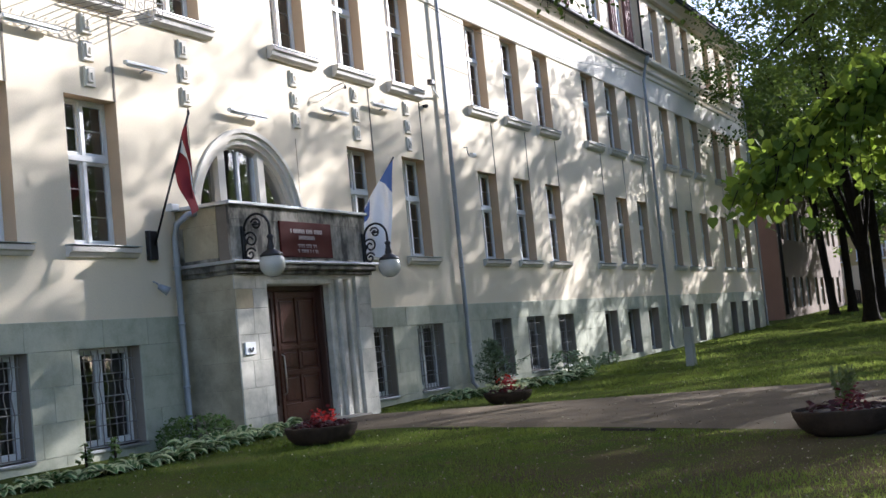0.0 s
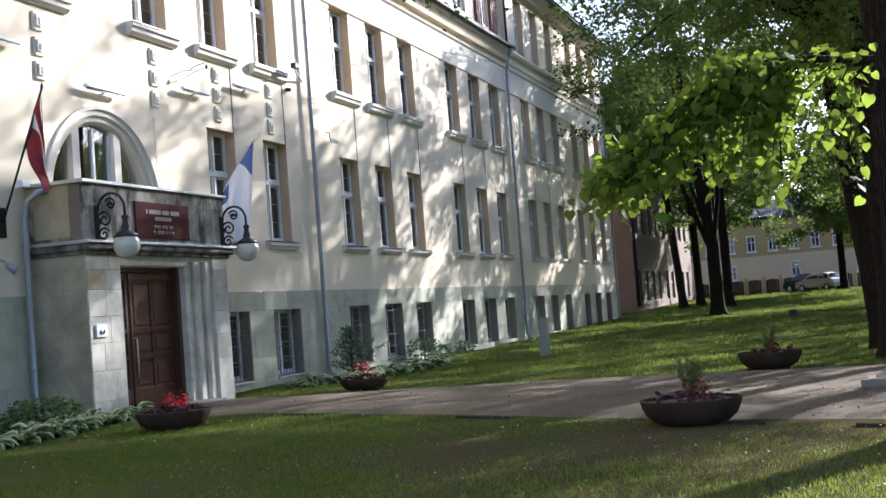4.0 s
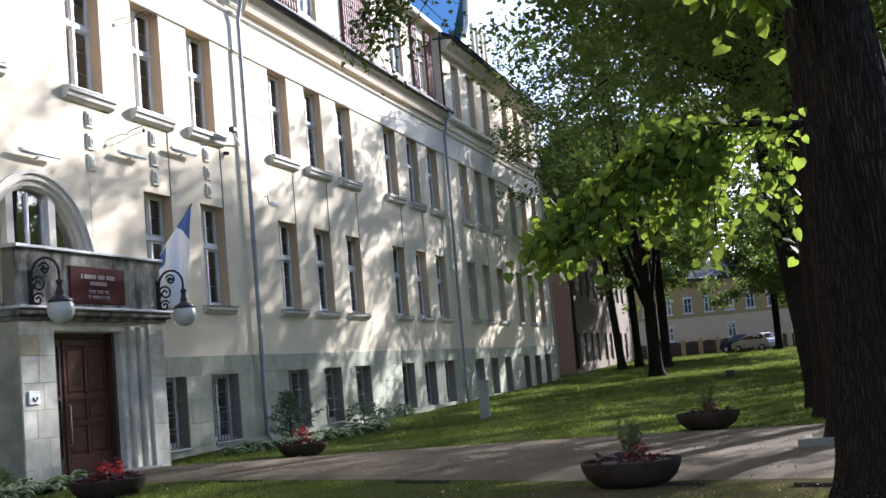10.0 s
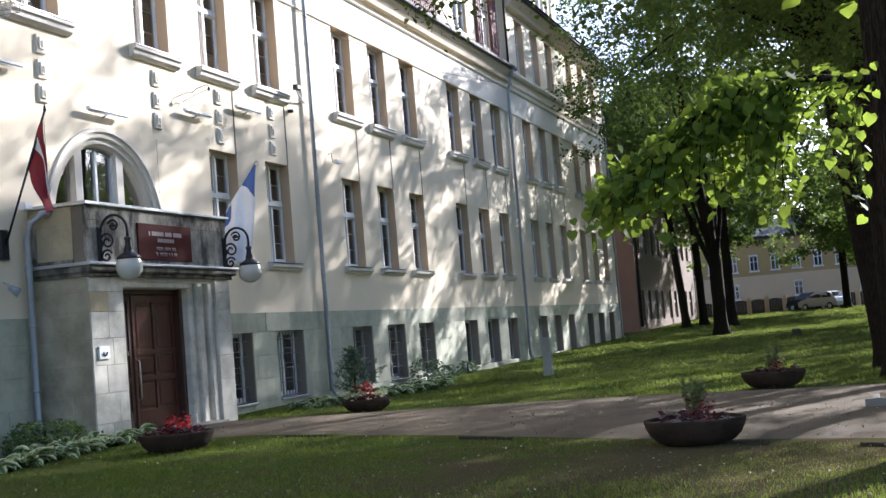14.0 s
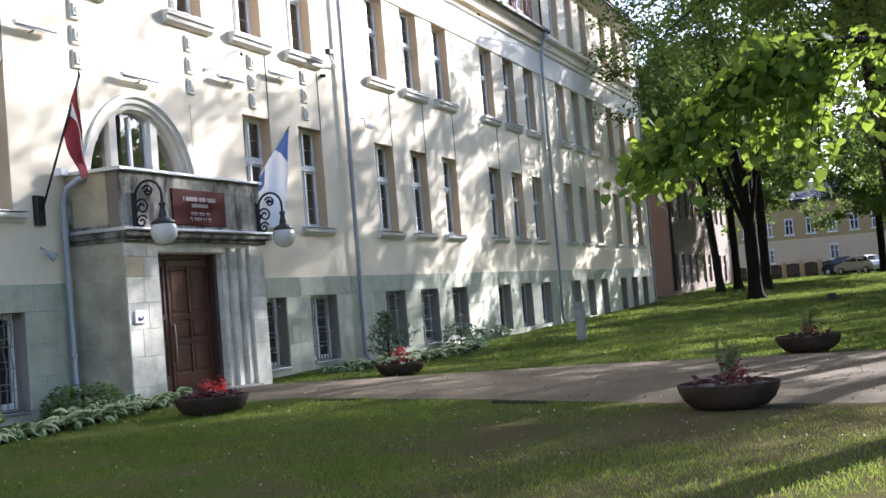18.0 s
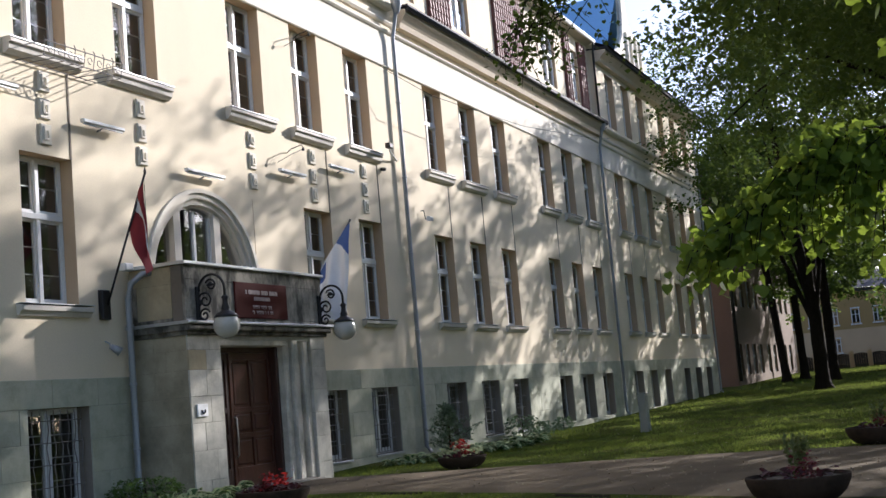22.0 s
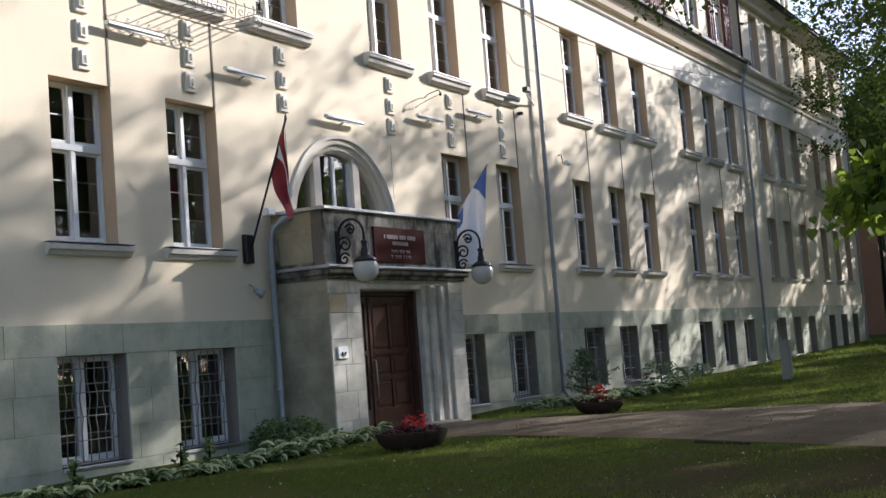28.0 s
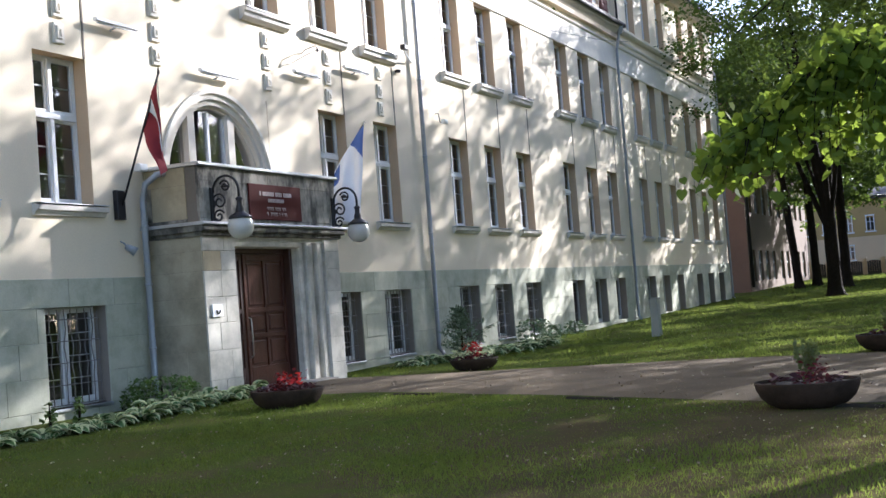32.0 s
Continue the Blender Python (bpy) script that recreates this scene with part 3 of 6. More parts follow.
def pane_data(w, h):
    g = Mesh()
    g.face([(0, 0, 0), (w, 0, 0), (w, 0, h), (0, 0, h)])
    return g.data("pane", M_GLASS)


CACHE = {}


def put_window(x0, x1, z0, z1, transom, rl, ru, m=None, parent=None, y=DEPTH, label=""):
    key = (round(x1 - x0, 2), round(z1 - z0, 2), transom, rl, ru, m.name if m else "")
    if key not in CACHE:
        me, panes = window_frame(x1 - x0, z1 - z0, transom, rl, ru, m=m)
        CACHE[key] = (me, panes, [pane_data(b - a, d - c) for a, b, c, d in panes])
    me, panes, datas = CACHE[key]
    ob = part("window", me, parent or building, label, at=(x0, y, z0))
    for (a, b, c, d), pd in zip(panes, datas):
        q = part("pane", pd, ob, at=(a, 0.045, c))
        q.visible_shadow = False
    return ob


def curtain_data(w, h):
    g = Mesh()
    n = 28
    for k in range(n):
        u, v = k / n, (k + 1) / n
        g.face([(w * u, 0.03 * math.sin(u * 44), 0), (w * v, 0.03 * math.sin(v * 44), 0), (w * v, 0.03 * math.sin(v * 44), h), (w * u, 0.03 * math.sin(u * 44), h)])
    return g.data("curtain", M_CURTAIN, True)


SILL_ME = {}


def sill(x0, x1, z, big=False):
    """Window sill with a zinc-topped slab and a moulded apron."""
    w = x1 - x0 + (0.56 if big else 0.48)
    key = (round(w, 2), big)
    if key not in SILL_ME:
        g = Mesh()
        if big:
            g.sweep([(0.0, -0.27), (-0.06, -0.265), (-0.13, -0.2), (-0.15, -0.1), (-0.19, -0.085), (-0.19, -0.02), (-0.1, 0.0), (0.0, 0.0)], 0, w, 0)
            g.box(-0.01, w + 0.01, -0.20, 0.2, 0.0, 0.012, 1)
        else:
            g.sweep([(0.0, -0.2), (-0.06, -0.195), (-0.09, -0.13), (-0.14, -0.11), (-0.15, -0.03), (0.0, 0.0)], 0, w, 0)
            g.box(-0.01, w + 0.01, -0.165, 0.2, 0.0, 0.012, 1)
        SILL_ME[key] = g.data("sill", [M_SILL, M_ZINC])
    return part("sill", SILL_ME[key], building, at=((x0 + x1 - w) / 2, 0, z))


def ornament_data():
    """Small raised plaster plaque with an inner rib."""
    g = Mesh()
    g.box(-0.135, 0.135, -0.045, 0, -0.185, 0.185, bevel=0.012)
    g.box(-0.08, -0.04, -0.075, -0.045, -0.11, 0.13, bevel=0.01)
    g.box(-0.04, 0.05, -0.075, -0.045, -0.11, -0.07, bevel=0.01)
    g.box(0.02, 0.055, -0.075, -0.045, -0.07, 0.07, bevel=0.01)
    return g.data("plaster_ornament", M_BAND)


ORN = ornament_data()
SEAM = {}


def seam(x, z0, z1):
    """Thin dark strip from a sill down to the head of the window below; paints a rebate's shade."""
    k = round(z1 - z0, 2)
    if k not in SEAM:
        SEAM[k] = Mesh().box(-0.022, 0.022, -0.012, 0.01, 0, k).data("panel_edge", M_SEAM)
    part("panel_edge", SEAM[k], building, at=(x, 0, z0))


CURT = curtain_data(1.3, 2.6)
for i, (a, b) in enumerate(LOW + MID + FAR):
    put_window(a, b, *Z_LOW, 0.6, 3, 2)
    sill(a, b, Z_LOW[0])
for i, (a, b) in enumerate(UPL + MID + FAR):
    put_window(a, b, *Z_UP, 0.6, 3, 2)
    sill(a, b, Z_UP[0], big=True)
    if i < 6:
        for z in (7.82, 7.32, 6.85):
            part("plaster_ornament", ORN, building, at=((a + b) / 2, 0, z))
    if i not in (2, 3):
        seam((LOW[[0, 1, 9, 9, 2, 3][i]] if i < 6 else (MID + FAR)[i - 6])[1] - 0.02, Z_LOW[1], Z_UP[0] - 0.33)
for a, b in FAR:
    put_window(a, b, *Z_TOP, 0.6, 2, 1)
for i, (a, b, c, d) in enumerate(base_open):
    put_window(a, b, c, d, 0, 4, 1, m=M_BASEFRAME if i < 4 else M_GREYFRAME)
for i in (0, 4, 7, 9, 14, 16):
    a, b = (UPL + MID + FAR)[i]
    part("curtain", CURT, building, "grey-green curtain behind the glass", at=(a + 0.03, 0.55, Z_UP[0]))
for i in (4, 5, 8, 10, 12):
    a, b = (LOW + MID + FAR)[i]
    part("curtain", CURT, building, "grey-green curtain behind the glass", at=(a + 0.03, 0.55, Z_LOW[0]))

# basement grilles with wavy bars
def wavy(h, ph):
    """A bar that runs straight at both ends and kinks from side to side in the middle."""
    g = Mesh()
    zs = [0.0, 0.36, 0.52, 0.68, 0.84, 1.0, 1.16, 1.32, h]
    pts = [(0.032 * math.sin(ph + i * math.pi / 2) * (1 if 1 < i < 8 else 0), 0, z) for i, z in enumerate(zs)]
    return g.tube(pts, 0.0105, 5).data("grille_bar", M_GRILLE, True)


WAVES = [wavy(1.66, p) for p in (0.0, math.pi)]
for a, b, c, d in base_open[:7]:
    w = b - a - 0.06
    gr = part("window_grille", Mesh().box(0, w, -0.012, 0.012, 0, 0.024).data("window_grille", M_GRILLE), building, "pale wrought grille with kinked bars", at=(a + 0.03, 0.12, c + 0.03))
    for k in range(9):
        part("grille_bar", WAVES[(k // 2) % 2], gr, at=(0.06 + k * (w - 0.12) / 8, 0, 0.02))
    for z in (0.36, 0.74, 1.12, 1.5):
        part("grille_cross_bar", Mesh().tube([(0, 0, 0), (w - 0.04, 0, 0)], 0.009, 5).data("grille_cross_bar", M_GRILLE, True), gr, at=(0.02, 0, z))
    part("basement_sill", Mesh().box(0, b - a, -0.07, 0.25, -0.06, 0.0, bevel=0.01).data("basement_sill", M_ZINC), building, at=(a, 0, c))

# string courses, frieze and eaves
trim = Mesh()
for x0, x1 in ((-8, 32.5), (32.5, 54.1), (54.1, 74.0)):
    trim.sweep([(0, 11.13), (-0.035, 11.13), (-0.05, 11.16), (-0.03, 11.18), (0, 11.18)], x0, x1, 0)
    trim.sweep([(0, 12.18), (-0.05, 12.19), (-0.09, 12.24), (-0.09, 12.28), (0, 12.28)], x0, x1, 0)
    if x0 != 32.5:
        trim.sweep([(0, 12.46), (-0.05, 12.47), (-0.09, 12.53), (-0.09, 12.57), (0, 12.59)], x0, x1, 0)
for x0, x1 in ((-8, 32.3), (54.3, 74.0)):
    trim.sweep([(0, 12.9), (-0.16, 12.92), (-0.24, 13.0), (-0.24, 13.05), (0, 13.1)], x0, x1, 0)
part("string_courses", trim.data("string_courses", M_BAND), building, "pale moulded plaster bands under the eaves")
band = Mesh()
for x0, x1 in ((-8, 32.5), (32.5, 54.1), (54.1, 74.0)):
    band.box(x0 + 0.001, x1 - 0.001, -0.012, 0.0, 11.18, 12.18)
part("frieze", band.data("frieze", M_BAND), building, "smooth pale frieze band")


def eave(x0, x1, z, out=1.0, tall=1.0):
    """Coved soffit with gutter and roof edge; out and tall scale its overhang and height."""
    g = Mesh()
    g.sweep([(y * out, z + h * tall) for y, h in ((0, -0.3), (-0.12, -0.29), (-0.15, -0.2), (-0.24, -0.1), (-0.29, -0.06), (-0.29, 0.02), (0, 0.05))], x0, x1, 0)
    ob = part("eave", g.data("eave", M_SOFFIT), building, "tan coved soffit under the eaves")
    k = Mesh()
    k.tube([(x0, -0.07 - 0.29 * out, z + 0.04), (x1, -0.07 - 0.29 * out, z + 0.04)], 0.075, 10)
    part("gutter", k.data("gutter", M_ROOFDARK, True), ob)
    r = Mesh()
    r.box(x0 - 0.05, x1 + 0.05, -0.11 - 0.29 * out, 0.35, z + 0.10, z + 0.16)
    part("eave_sheet", r.data("eave_sheet", M_ROOFDARK), ob)


eave(32.75, 53.6, 13.0, out=1.35, tall=1.7)
eave(-8, 32.4, 17.2)
eave(54.1, 74.4, 16.55, out=2.0, tall=1.6)

# attic storey between the two taller wings: plaster piers, windows and bays hung with red tiles
AY = 0.3
att_win = [(33.6, 35.0), (38.0, 39.6), (47.5, 49.2), (51.35, 52.4)]
att_tile = [(36.0, 37.8), (42.0, 45.2), (50.4, 51.25), (52.5, 53.5)]
part("attic_wall", rect_wall(32.5, 54.1, 13.1, 16.95, [(p, q, 13.9, 16.2) for p, q in att_win], 0.12, y=AY).data("attic_wall", [M_PLASTER, M_REVEAL]), building, "set-back cream attic wall above the gutter")
for p, q in att_win:
    put_window(p, q, 13.9, 16.2, 0.6, 2, 1, y=AY + 0.12)
for p, q in att_tile:
    bay = part("tile_bay", Mesh().box(p, q, AY - 0.05, AY - 0.002, 13.15, 16.7).data("tile_bay", M_TILE), building, "bay hung with weathered red tiles")
    cols_n = max(3, int((q - p) / 0.22))
    for k in range(cols_n):
        x = p + (q - p) * (k + 0.5) / cols_n
        strip = Mesh()
        for j in range(12):
            z = 13.2 + j * 0.29
            for w0, w1 in ((-1.5, -0.5), (-0.5, 0.5), (0.5, 1.5)):
                def tp(w, zz, out):
                    return (x + 0.085 * math.sin(w), AY - 0.05 - out - 0.06 * math.cos(w), zz)
                strip.face([tp(w0, z, 0.03), tp(w1, z, 0.03), tp(w1, z + 0.3, 0.0), tp(w0, z + 0.3, 0.0)])
        part("tile_column", strip.data("tile_column", M_TILE), bay)
part("attic_gutter", Mesh().tube([(32.6, AY - 0.42, 17.0), (54.0, AY - 0.42, 17.0)], 0.09, 8).data("attic_gutter", M_WHITE, True), building, "white attic gutter")
part("attic_eave", Mesh().sweep([(AY, 16.85), (AY - 0.4, 16.95), (AY - 0.4, 17.02), (AY, 17.05)], 32.6, 54.0).data("attic_eave", M_BAND), building)
mans = Mesh()
mans.face([(32.5, AY - 0.42, 17.08), (54.1, AY - 0.42, 17.08), (54.1, 7, 20.0), (32.5, 7, 20.0)])
part("attic_roof", mans.data("attic_roof", M_ROOFDARK), building)

# roofs of the wings and the blue cross gable
roof = Mesh()
roof.face([(-8, -0.8, 17.3), (32.4, -0.8, 17.3), (32.4, 7, 21.5), (-8, 7, 21.5)])
roof.face([(54.1, -0.8, 16.68), (74.4, -0.8, 16.68), (74.4, 7, 20.2), (54.1, 7, 20.2)])
part("roof", roof.data("roof", M_ROOFDARK), building, "dark sheet metal roof")
GX, GH = 64.6, 22.4
gab = Mesh()
gab.face([(GX - 4.3, 1.3, 17.2), (GX, 1.3, GH), (GX, 11.5, GH), (GX - 4.3, 11.5, 17.2)])
gab.face([(GX + 4.3, 1.3, 17.2), (GX + 4.3, 11.5, 17.2), (GX, 11.5, GH), (GX, 1.3, GH)])
gable = part("cross_gable", gab.data("cross_gable", M_BLUE), building, "blue sheet metal roof behind a pale curved gable")
# curved gable front: upright middle, hollow shoulders, pilasters
out = [(GX - 2.9, 17.2), (GX - 2.9, 18.4), (GX - 1.6, 18.9), (GX - 0.7, 19.9), (GX - 0.35, 21.2), (GX - 0.3, 22.9), (GX + 0.35, 22.9), (GX + 0.45, 21.4), (GX + 0.9, 20.75), (GX + 1.7, 20.4), (GX + 2.9, 20.3), (GX + 2.9, 17.2)]
front = Mesh()
front.face([(x, 1.0, z) for x, z in out])
front.face([(x, 1.28, z) for x, z in out[::-1]])
for (x0, z0), (x1, z1) in zip(out, out[1:] + out[:1]):
    front.face([(x0, 1.0, z0), (x0, 1.28, z0), (x1, 1.28, z1), (x1, 1.0, z1)])
part("gable_front", front.data("gable_front", M_BAND), gable, "pale plaster gable with hollow shoulders")
for x in (GX - 0.2, GX + 0.75, GX + 1.7, GX + 2.6):
    part("pilaster", Mesh().box(x - 0.12, x + 0.12, 0.86, 1.0, 17.2, 20.1, bevel=0.02).data("pilaster", M_BAND), gable)
for x in (GX + 0.45, GX + 1.4):
    part("gable_light", Mesh().box(x - 0.14, x + 0.14, 0.985, 1.0, 17.8, 19.6, bevel=0.004).data("gable_light", M_GREYFRAME), gable)
cope = Mesh()
for (x0, z0), (x1, z1) in zip(out[1:-2], out[2:-1]):
    cope.tube([(x0, 1.1, z0), (x1, 1.1, z1)], 0.09, 6)
part("gable_coping", cope.data("gable_coping", M_SILL), gable)


# downpipes
def downpipe(x, y0, ztop, zbot, head=True, lean=0.0):
    ob = part("downpipe", Mesh().tube([(x, -0.36 if head else y0, ztop), (x, -0.3 if head else y0, ztop - 0.35), (x, y0, ztop - 1.0), (x, y0, zbot + 0.15), (x, y0 - 0.14, zbot)], 0.062, 10).data("downpipe", M_PIPE, True), building, "grey metal downpipe")
    for z in np.arange(zbot + 1.2, ztop - 1.2, 2.2):
        part("pipe_clamp", Mesh().tube([(x, y0, z), (x, y0, z + 0.05)], 0.075, 10).data("pipe_clamp", M_PIPE, True), ob)
    if head:
        part("rainwater_head", Mesh().turned([(0.07, -0.3), (0.16, -0.05), (0.17, 0.1), (0.17, 0.12)], 10, at=(x, -0.36, ztop)).data("rainwater_head", M_PIPE, True), ob)


downpipe(32.2, -0.16, 13.05, 0.1)
downpipe(53.1, -0.16, 12.95, 0.15)
spout = part("downpipe", Mesh().tube([(19.6, -0.5, 4.42), (19.42, -0.42, 4.4), (19.28, -0.24, 4.22), (19.27, -0.18, 3.95), (19.27, -0.18, 0.25), (19.27, -0.32, 0.1)], 0.062, 10).data("downpipe", M_PIPE, True), building, "grey metal downpipe with an elbow from the porch roof")
for z in (1.1, 2.3, 3.4):
    part("pipe_clamp", Mesh().tube([(19.27, -0.18, z), (19.27, -0.18, z + 0.05)], 0.075, 10).data("pipe_clamp", M_PIPE, True), spout)
downpipe(73.7, -0.16, 16.5, 0.4)
part("attic_downpipe", Mesh().tube([(53.9, -0.12, 16.95), (53.9, -0.06, 16.5), (53.9, -0.06, 13.2)], 0.05, 8).data("attic_downpipe", M_IRON, True), building, "thin dark pipe down the attic corner")


# arched fanlight over the porch
def arc(r, n=40, a0=0.0, a1=math.pi):
    return [(ARCH_X - r * math.cos(a0 + (a1 - a0) * k / n), ARCH_Z + r * math.sin(a0 + (a1 - a0) * k / n)) for k in range(n + 1)]


def arch_ring(r0, r1, y0, y1):
    g = Mesh()
    A, B = arc(r0), arc(r1)
    for k in range(40):
        g.face([(B[k][0], y0, B[k][1]), (B[k + 1][0], y0, B[k + 1][1]), (A[k + 1][0], y0, A[k + 1][1]), (A[k][0], y0, A[k][1])])
        g.face([(B[k][0], y1, B[k][1]), (B[k + 1][0], y1, B[k + 1][1]), (B[k + 1][0], y0, B[k + 1][1]), (B[k][0], y0, B[k][1])])
        g.face([(A[k][0], y0, A[k][1]), (A[k + 1][0], y0, A[k + 1][1]), (A[k + 1][0], y1, A[k + 1][1]), (A[k][0], y1, A[k][1])])
    return g


fan = part("arched_window", arch_ring(1.68, 1.74, 0.16, 0.42).data("arched_window", M_BAND, False), building, "semicircular window with moulded plaster surround")
for r0, r1, y in ((1.98, 2.07, -0.05), (1.86, 1.98, 0.0), (1.74, 1.86, 0.06)):
    part("arch_moulding", arch_ring(r0, r1, y, 0.42).data("arch_moulding", M_BAND), fan)
spand = Mesh()
o = arc(1.98)
for k in range(40):
    (x0, z0), (x1, z1) = o[k], o[k + 1]
    spand.face([(x0, 0.0, z0), (x1, 0.0, z1), (x1, 0.0, 6.42), (x0, 0.0, 6.42)])
part("spandrel", spand.data("spandrel", M_PLASTER), building)
for a, b in ((-0.92, -0.68), (0.54, 0.78)):
    pm = Mesh()
    for k in range(4):
        u, v = a + (b - a) * k / 4, a + (b - a) * (k + 1) / 4
        tu, tv = (ARCH_Z + math.sqrt(1.72 ** 2 - q * q) for q in (u, v))
        pm.face([(ARCH_X + u, 0.12, 4.35), (ARCH_X + v, 0.12, 4.35), (ARCH_X + v, 0.12, tv), (ARCH_X + u, 0.12, tu)])
    for u in (a, b):
        tu = ARCH_Z + math.sqrt(1.72 ** 2 - u * u)
        pm.face([(ARCH_X + u, 0.12, 4.35), (ARCH_X + u, 0.12, tu), (ARCH_X + u, 0.34, tu), (ARCH_X + u, 0.34, 4.35)])
    part("pier", pm.data("pier", M_BAND), fan, "pale stone pier between the lights")
fl = Mesh()
for a, b in ((-1.68, -0.92), (-0.68, 0.54), (0.78, 1.68)):
    n = 8
    for k in range(n):
        u, v = a + (b - a) * k / n, a + (b - a) * (k + 1) / n
        fl.face([(ARCH_X + u, 0.26, 4.35), (ARCH_X + v, 0.26, 4.35), (ARCH_X + v, 0.26, ARCH_Z + math.sqrt(1.7 ** 2 - v * v)), (ARCH_X + u, 0.26, ARCH_Z + math.sqrt(1.7 ** 2 - u * u))])
ob = part("pane", fl.data("pane", M_GLASS), fan)
ob.visible_shadow = False
fb = Mesh()
for u, w in ((-0.64, 0.035), (-0.07, 0.04), (0.5, 0.035)):
    fb.box(ARCH_X + u - w, ARCH_X + u + w, 0.21, 0.28, 4.35, ARCH_Z + math.sqrt(1.62 ** 2 - u * u) - 0.02)
for u0, u1 in ((-0.64, 0.5),):
    fb.box(ARCH_X + u0, ARCH_X + u1, 0.22, 0.27, 4.35, 4.43)
part("glazing_bars", fb.data("glazing_bars", M_WHITE), fan)

# ---- entrance porch ----
porch = thing("entrance_porch", "weathered stone entrance porch with parapet and stepped doorway", "porch", at=(19.55, -1.26, 0), kind="structure")
PW, PD = 5.22, 1.26   # width and depth; local x from the outer face, y from the front


def pbox(name, x0, x1, y0, y1, z0, z1, m, bevel=0.015, label="", parent=None):
    return part(name, Mesh().box(x0, x1, y0, y1, z0, z1, bevel=bevel).data(name, m), parent or porch, label)


side = pbox("side_wall", 0.004, 0.4, 0.03, PD, -0.3, 3.2, M_SEAM, label="dull ochre stone side wall")
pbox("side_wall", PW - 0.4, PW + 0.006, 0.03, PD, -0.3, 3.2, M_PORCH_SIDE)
pbox("ceiling_slab", 0.03, PW - 0.03, 0.04, PD, 3.06, 3.3, M_PORCH)
# block-built piers beside the door
rng = random.Random(4)
zc = [-0.3, 0.42, 0.98, 1.5, 2.0, 2.5, 2.88, 3.16]
for k, (a, b) in enumerate(zip(zc, zc[1:])):
    split = (0.52, 0.76, 0.42, 0.66, 0.55, 0.58, 0.7)[k]
    for u0, u1 in ((0.0, split), (split, 1.08)):
        m = M_OCHRE_PANEL if k == 5 and u0 == 0 else M_PORCH
        pbox("stone_block", u0 + 0.002, u1 - 0.002, 0.0 + rng.uniform(0, 0.006), 0.5, a + 0.002, b - 0.002, m, bevel=0.005)
    pbox("stone_block", PW - 0.62 + 0.004, PW, 0.0 + rng.uniform(0, 0.006), 0.5, a + 0.002, b - 0.002, M_PORCH, bevel=0.005)
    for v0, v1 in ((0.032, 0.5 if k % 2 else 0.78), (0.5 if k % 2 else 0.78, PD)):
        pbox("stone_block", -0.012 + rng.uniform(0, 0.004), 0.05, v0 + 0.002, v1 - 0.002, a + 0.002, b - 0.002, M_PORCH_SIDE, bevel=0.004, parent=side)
# stepped jamb on the far side, and its narrow twin on the near side
for u0, u1, y in ((3.66, 3.88, 0.13), (3.885, 4.12, 0.05), (4.125, 4.34, 0.15), (4.345, 4.598, 0.06)):
    pbox("stepped_jamb", u0, u1, y, 0.6, -0.3, 3.14, M_PORCH, bevel=0.03, label="stepped stone door jamb")
for u0, u1, y in ((1.085, 1.24, 0.10), (1.245, 1.4, 0.24)):
    pbox("stepped_jamb", u0, u1, y, 0.6, -0.3, 3.14, M_PORCH, bevel=0.03)
pbox("lintel", 1.085, 3.655, 0.05, 0.6, 2.96, 3.16, M_PORCH, bevel=0.02)
pbox("door_step", 1.1, PW - 1.0, -0.35, 0.5, -0.1, 0.13, M_KERB, bevel=0.02, label="worn stone doorstep")
# cornice, parapet and coping
cor = Mesh()
cor.box(-0.06, PW + 0.06, -0.06, PD, 3.16, 3.24, bevel=0.02)
cor.box(-0.14, PW + 0.14, -0.14, PD, 3.24, 3.36, bevel=0.03)
part("cornice", cor.data("cornice", M_BLACKENED), porch, "rain-blackened stone cornice")
part("cornice_flashing", Mesh().box(-0.19, PW + 0.19, -0.19, PD, 3.36, 3.42, bevel=0.015).data("cornice_flashing", M_ZINC), porch, "bent zinc flashing")
front = pbox("parapet", 0.012, PW - 0.012, 0.012, 0.3, 3.42, 4.5, M_SEAM, label="stained stone parapet with moss")
near = pbox("parapet", 0.012, 0.3, 0.302, PD, 3.42, 4.5, M_SEAM)
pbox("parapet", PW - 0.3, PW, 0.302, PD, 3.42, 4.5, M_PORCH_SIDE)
for a, b, cuts in ((3.422, 3.50, (0.0, 2.3, PW)), (3.50, 4.22, (0.0, 0.36, 1.5, 3.3, PW - 0.36, PW)), (4.22, 4.498, (0.0, 1.1, 2.45, 3.7, PW))):
    for u0, u1 in zip(cuts, cuts[1:]):
        pbox("stone_block", u0 + 0.002, u1 - 0.002, rng.uniform(0, 0.006), 0.06, a + 0.002, b - 0.002, M_STAINED, bevel=0.005, parent=front)
for a, b, cuts, m in ((3.422, 3.50, (0.305, PD), M_STAINED), (3.50, 4.15, (0.305, PD - 0.16), M_OCHRE_PANEL), (3.50, 4.15, (PD - 0.16, PD), M_STAINED), (4.15, 4.498, (0.305, PD), M_OCHRE_PANEL)):
    pbox("stone_block", rng.uniform(-0.004, 0.004), 0.05, cuts[0] + 0.003, cuts[1] - 0.003, a + 0.003, b - 0.003, m, bevel=0.006, parent=near)
cop = Mesh()
cop.box(-0.07, PW + 0.07, -0.07, 0.36, 4.5, 4.565, bevel=0.012)
cop.box(-0.07, 0.36, 0.361, PD, 4.5, 4.565)
cop.box(PW - 0.36, PW + 0.07, 0.361, PD, 4.5, 4.565)
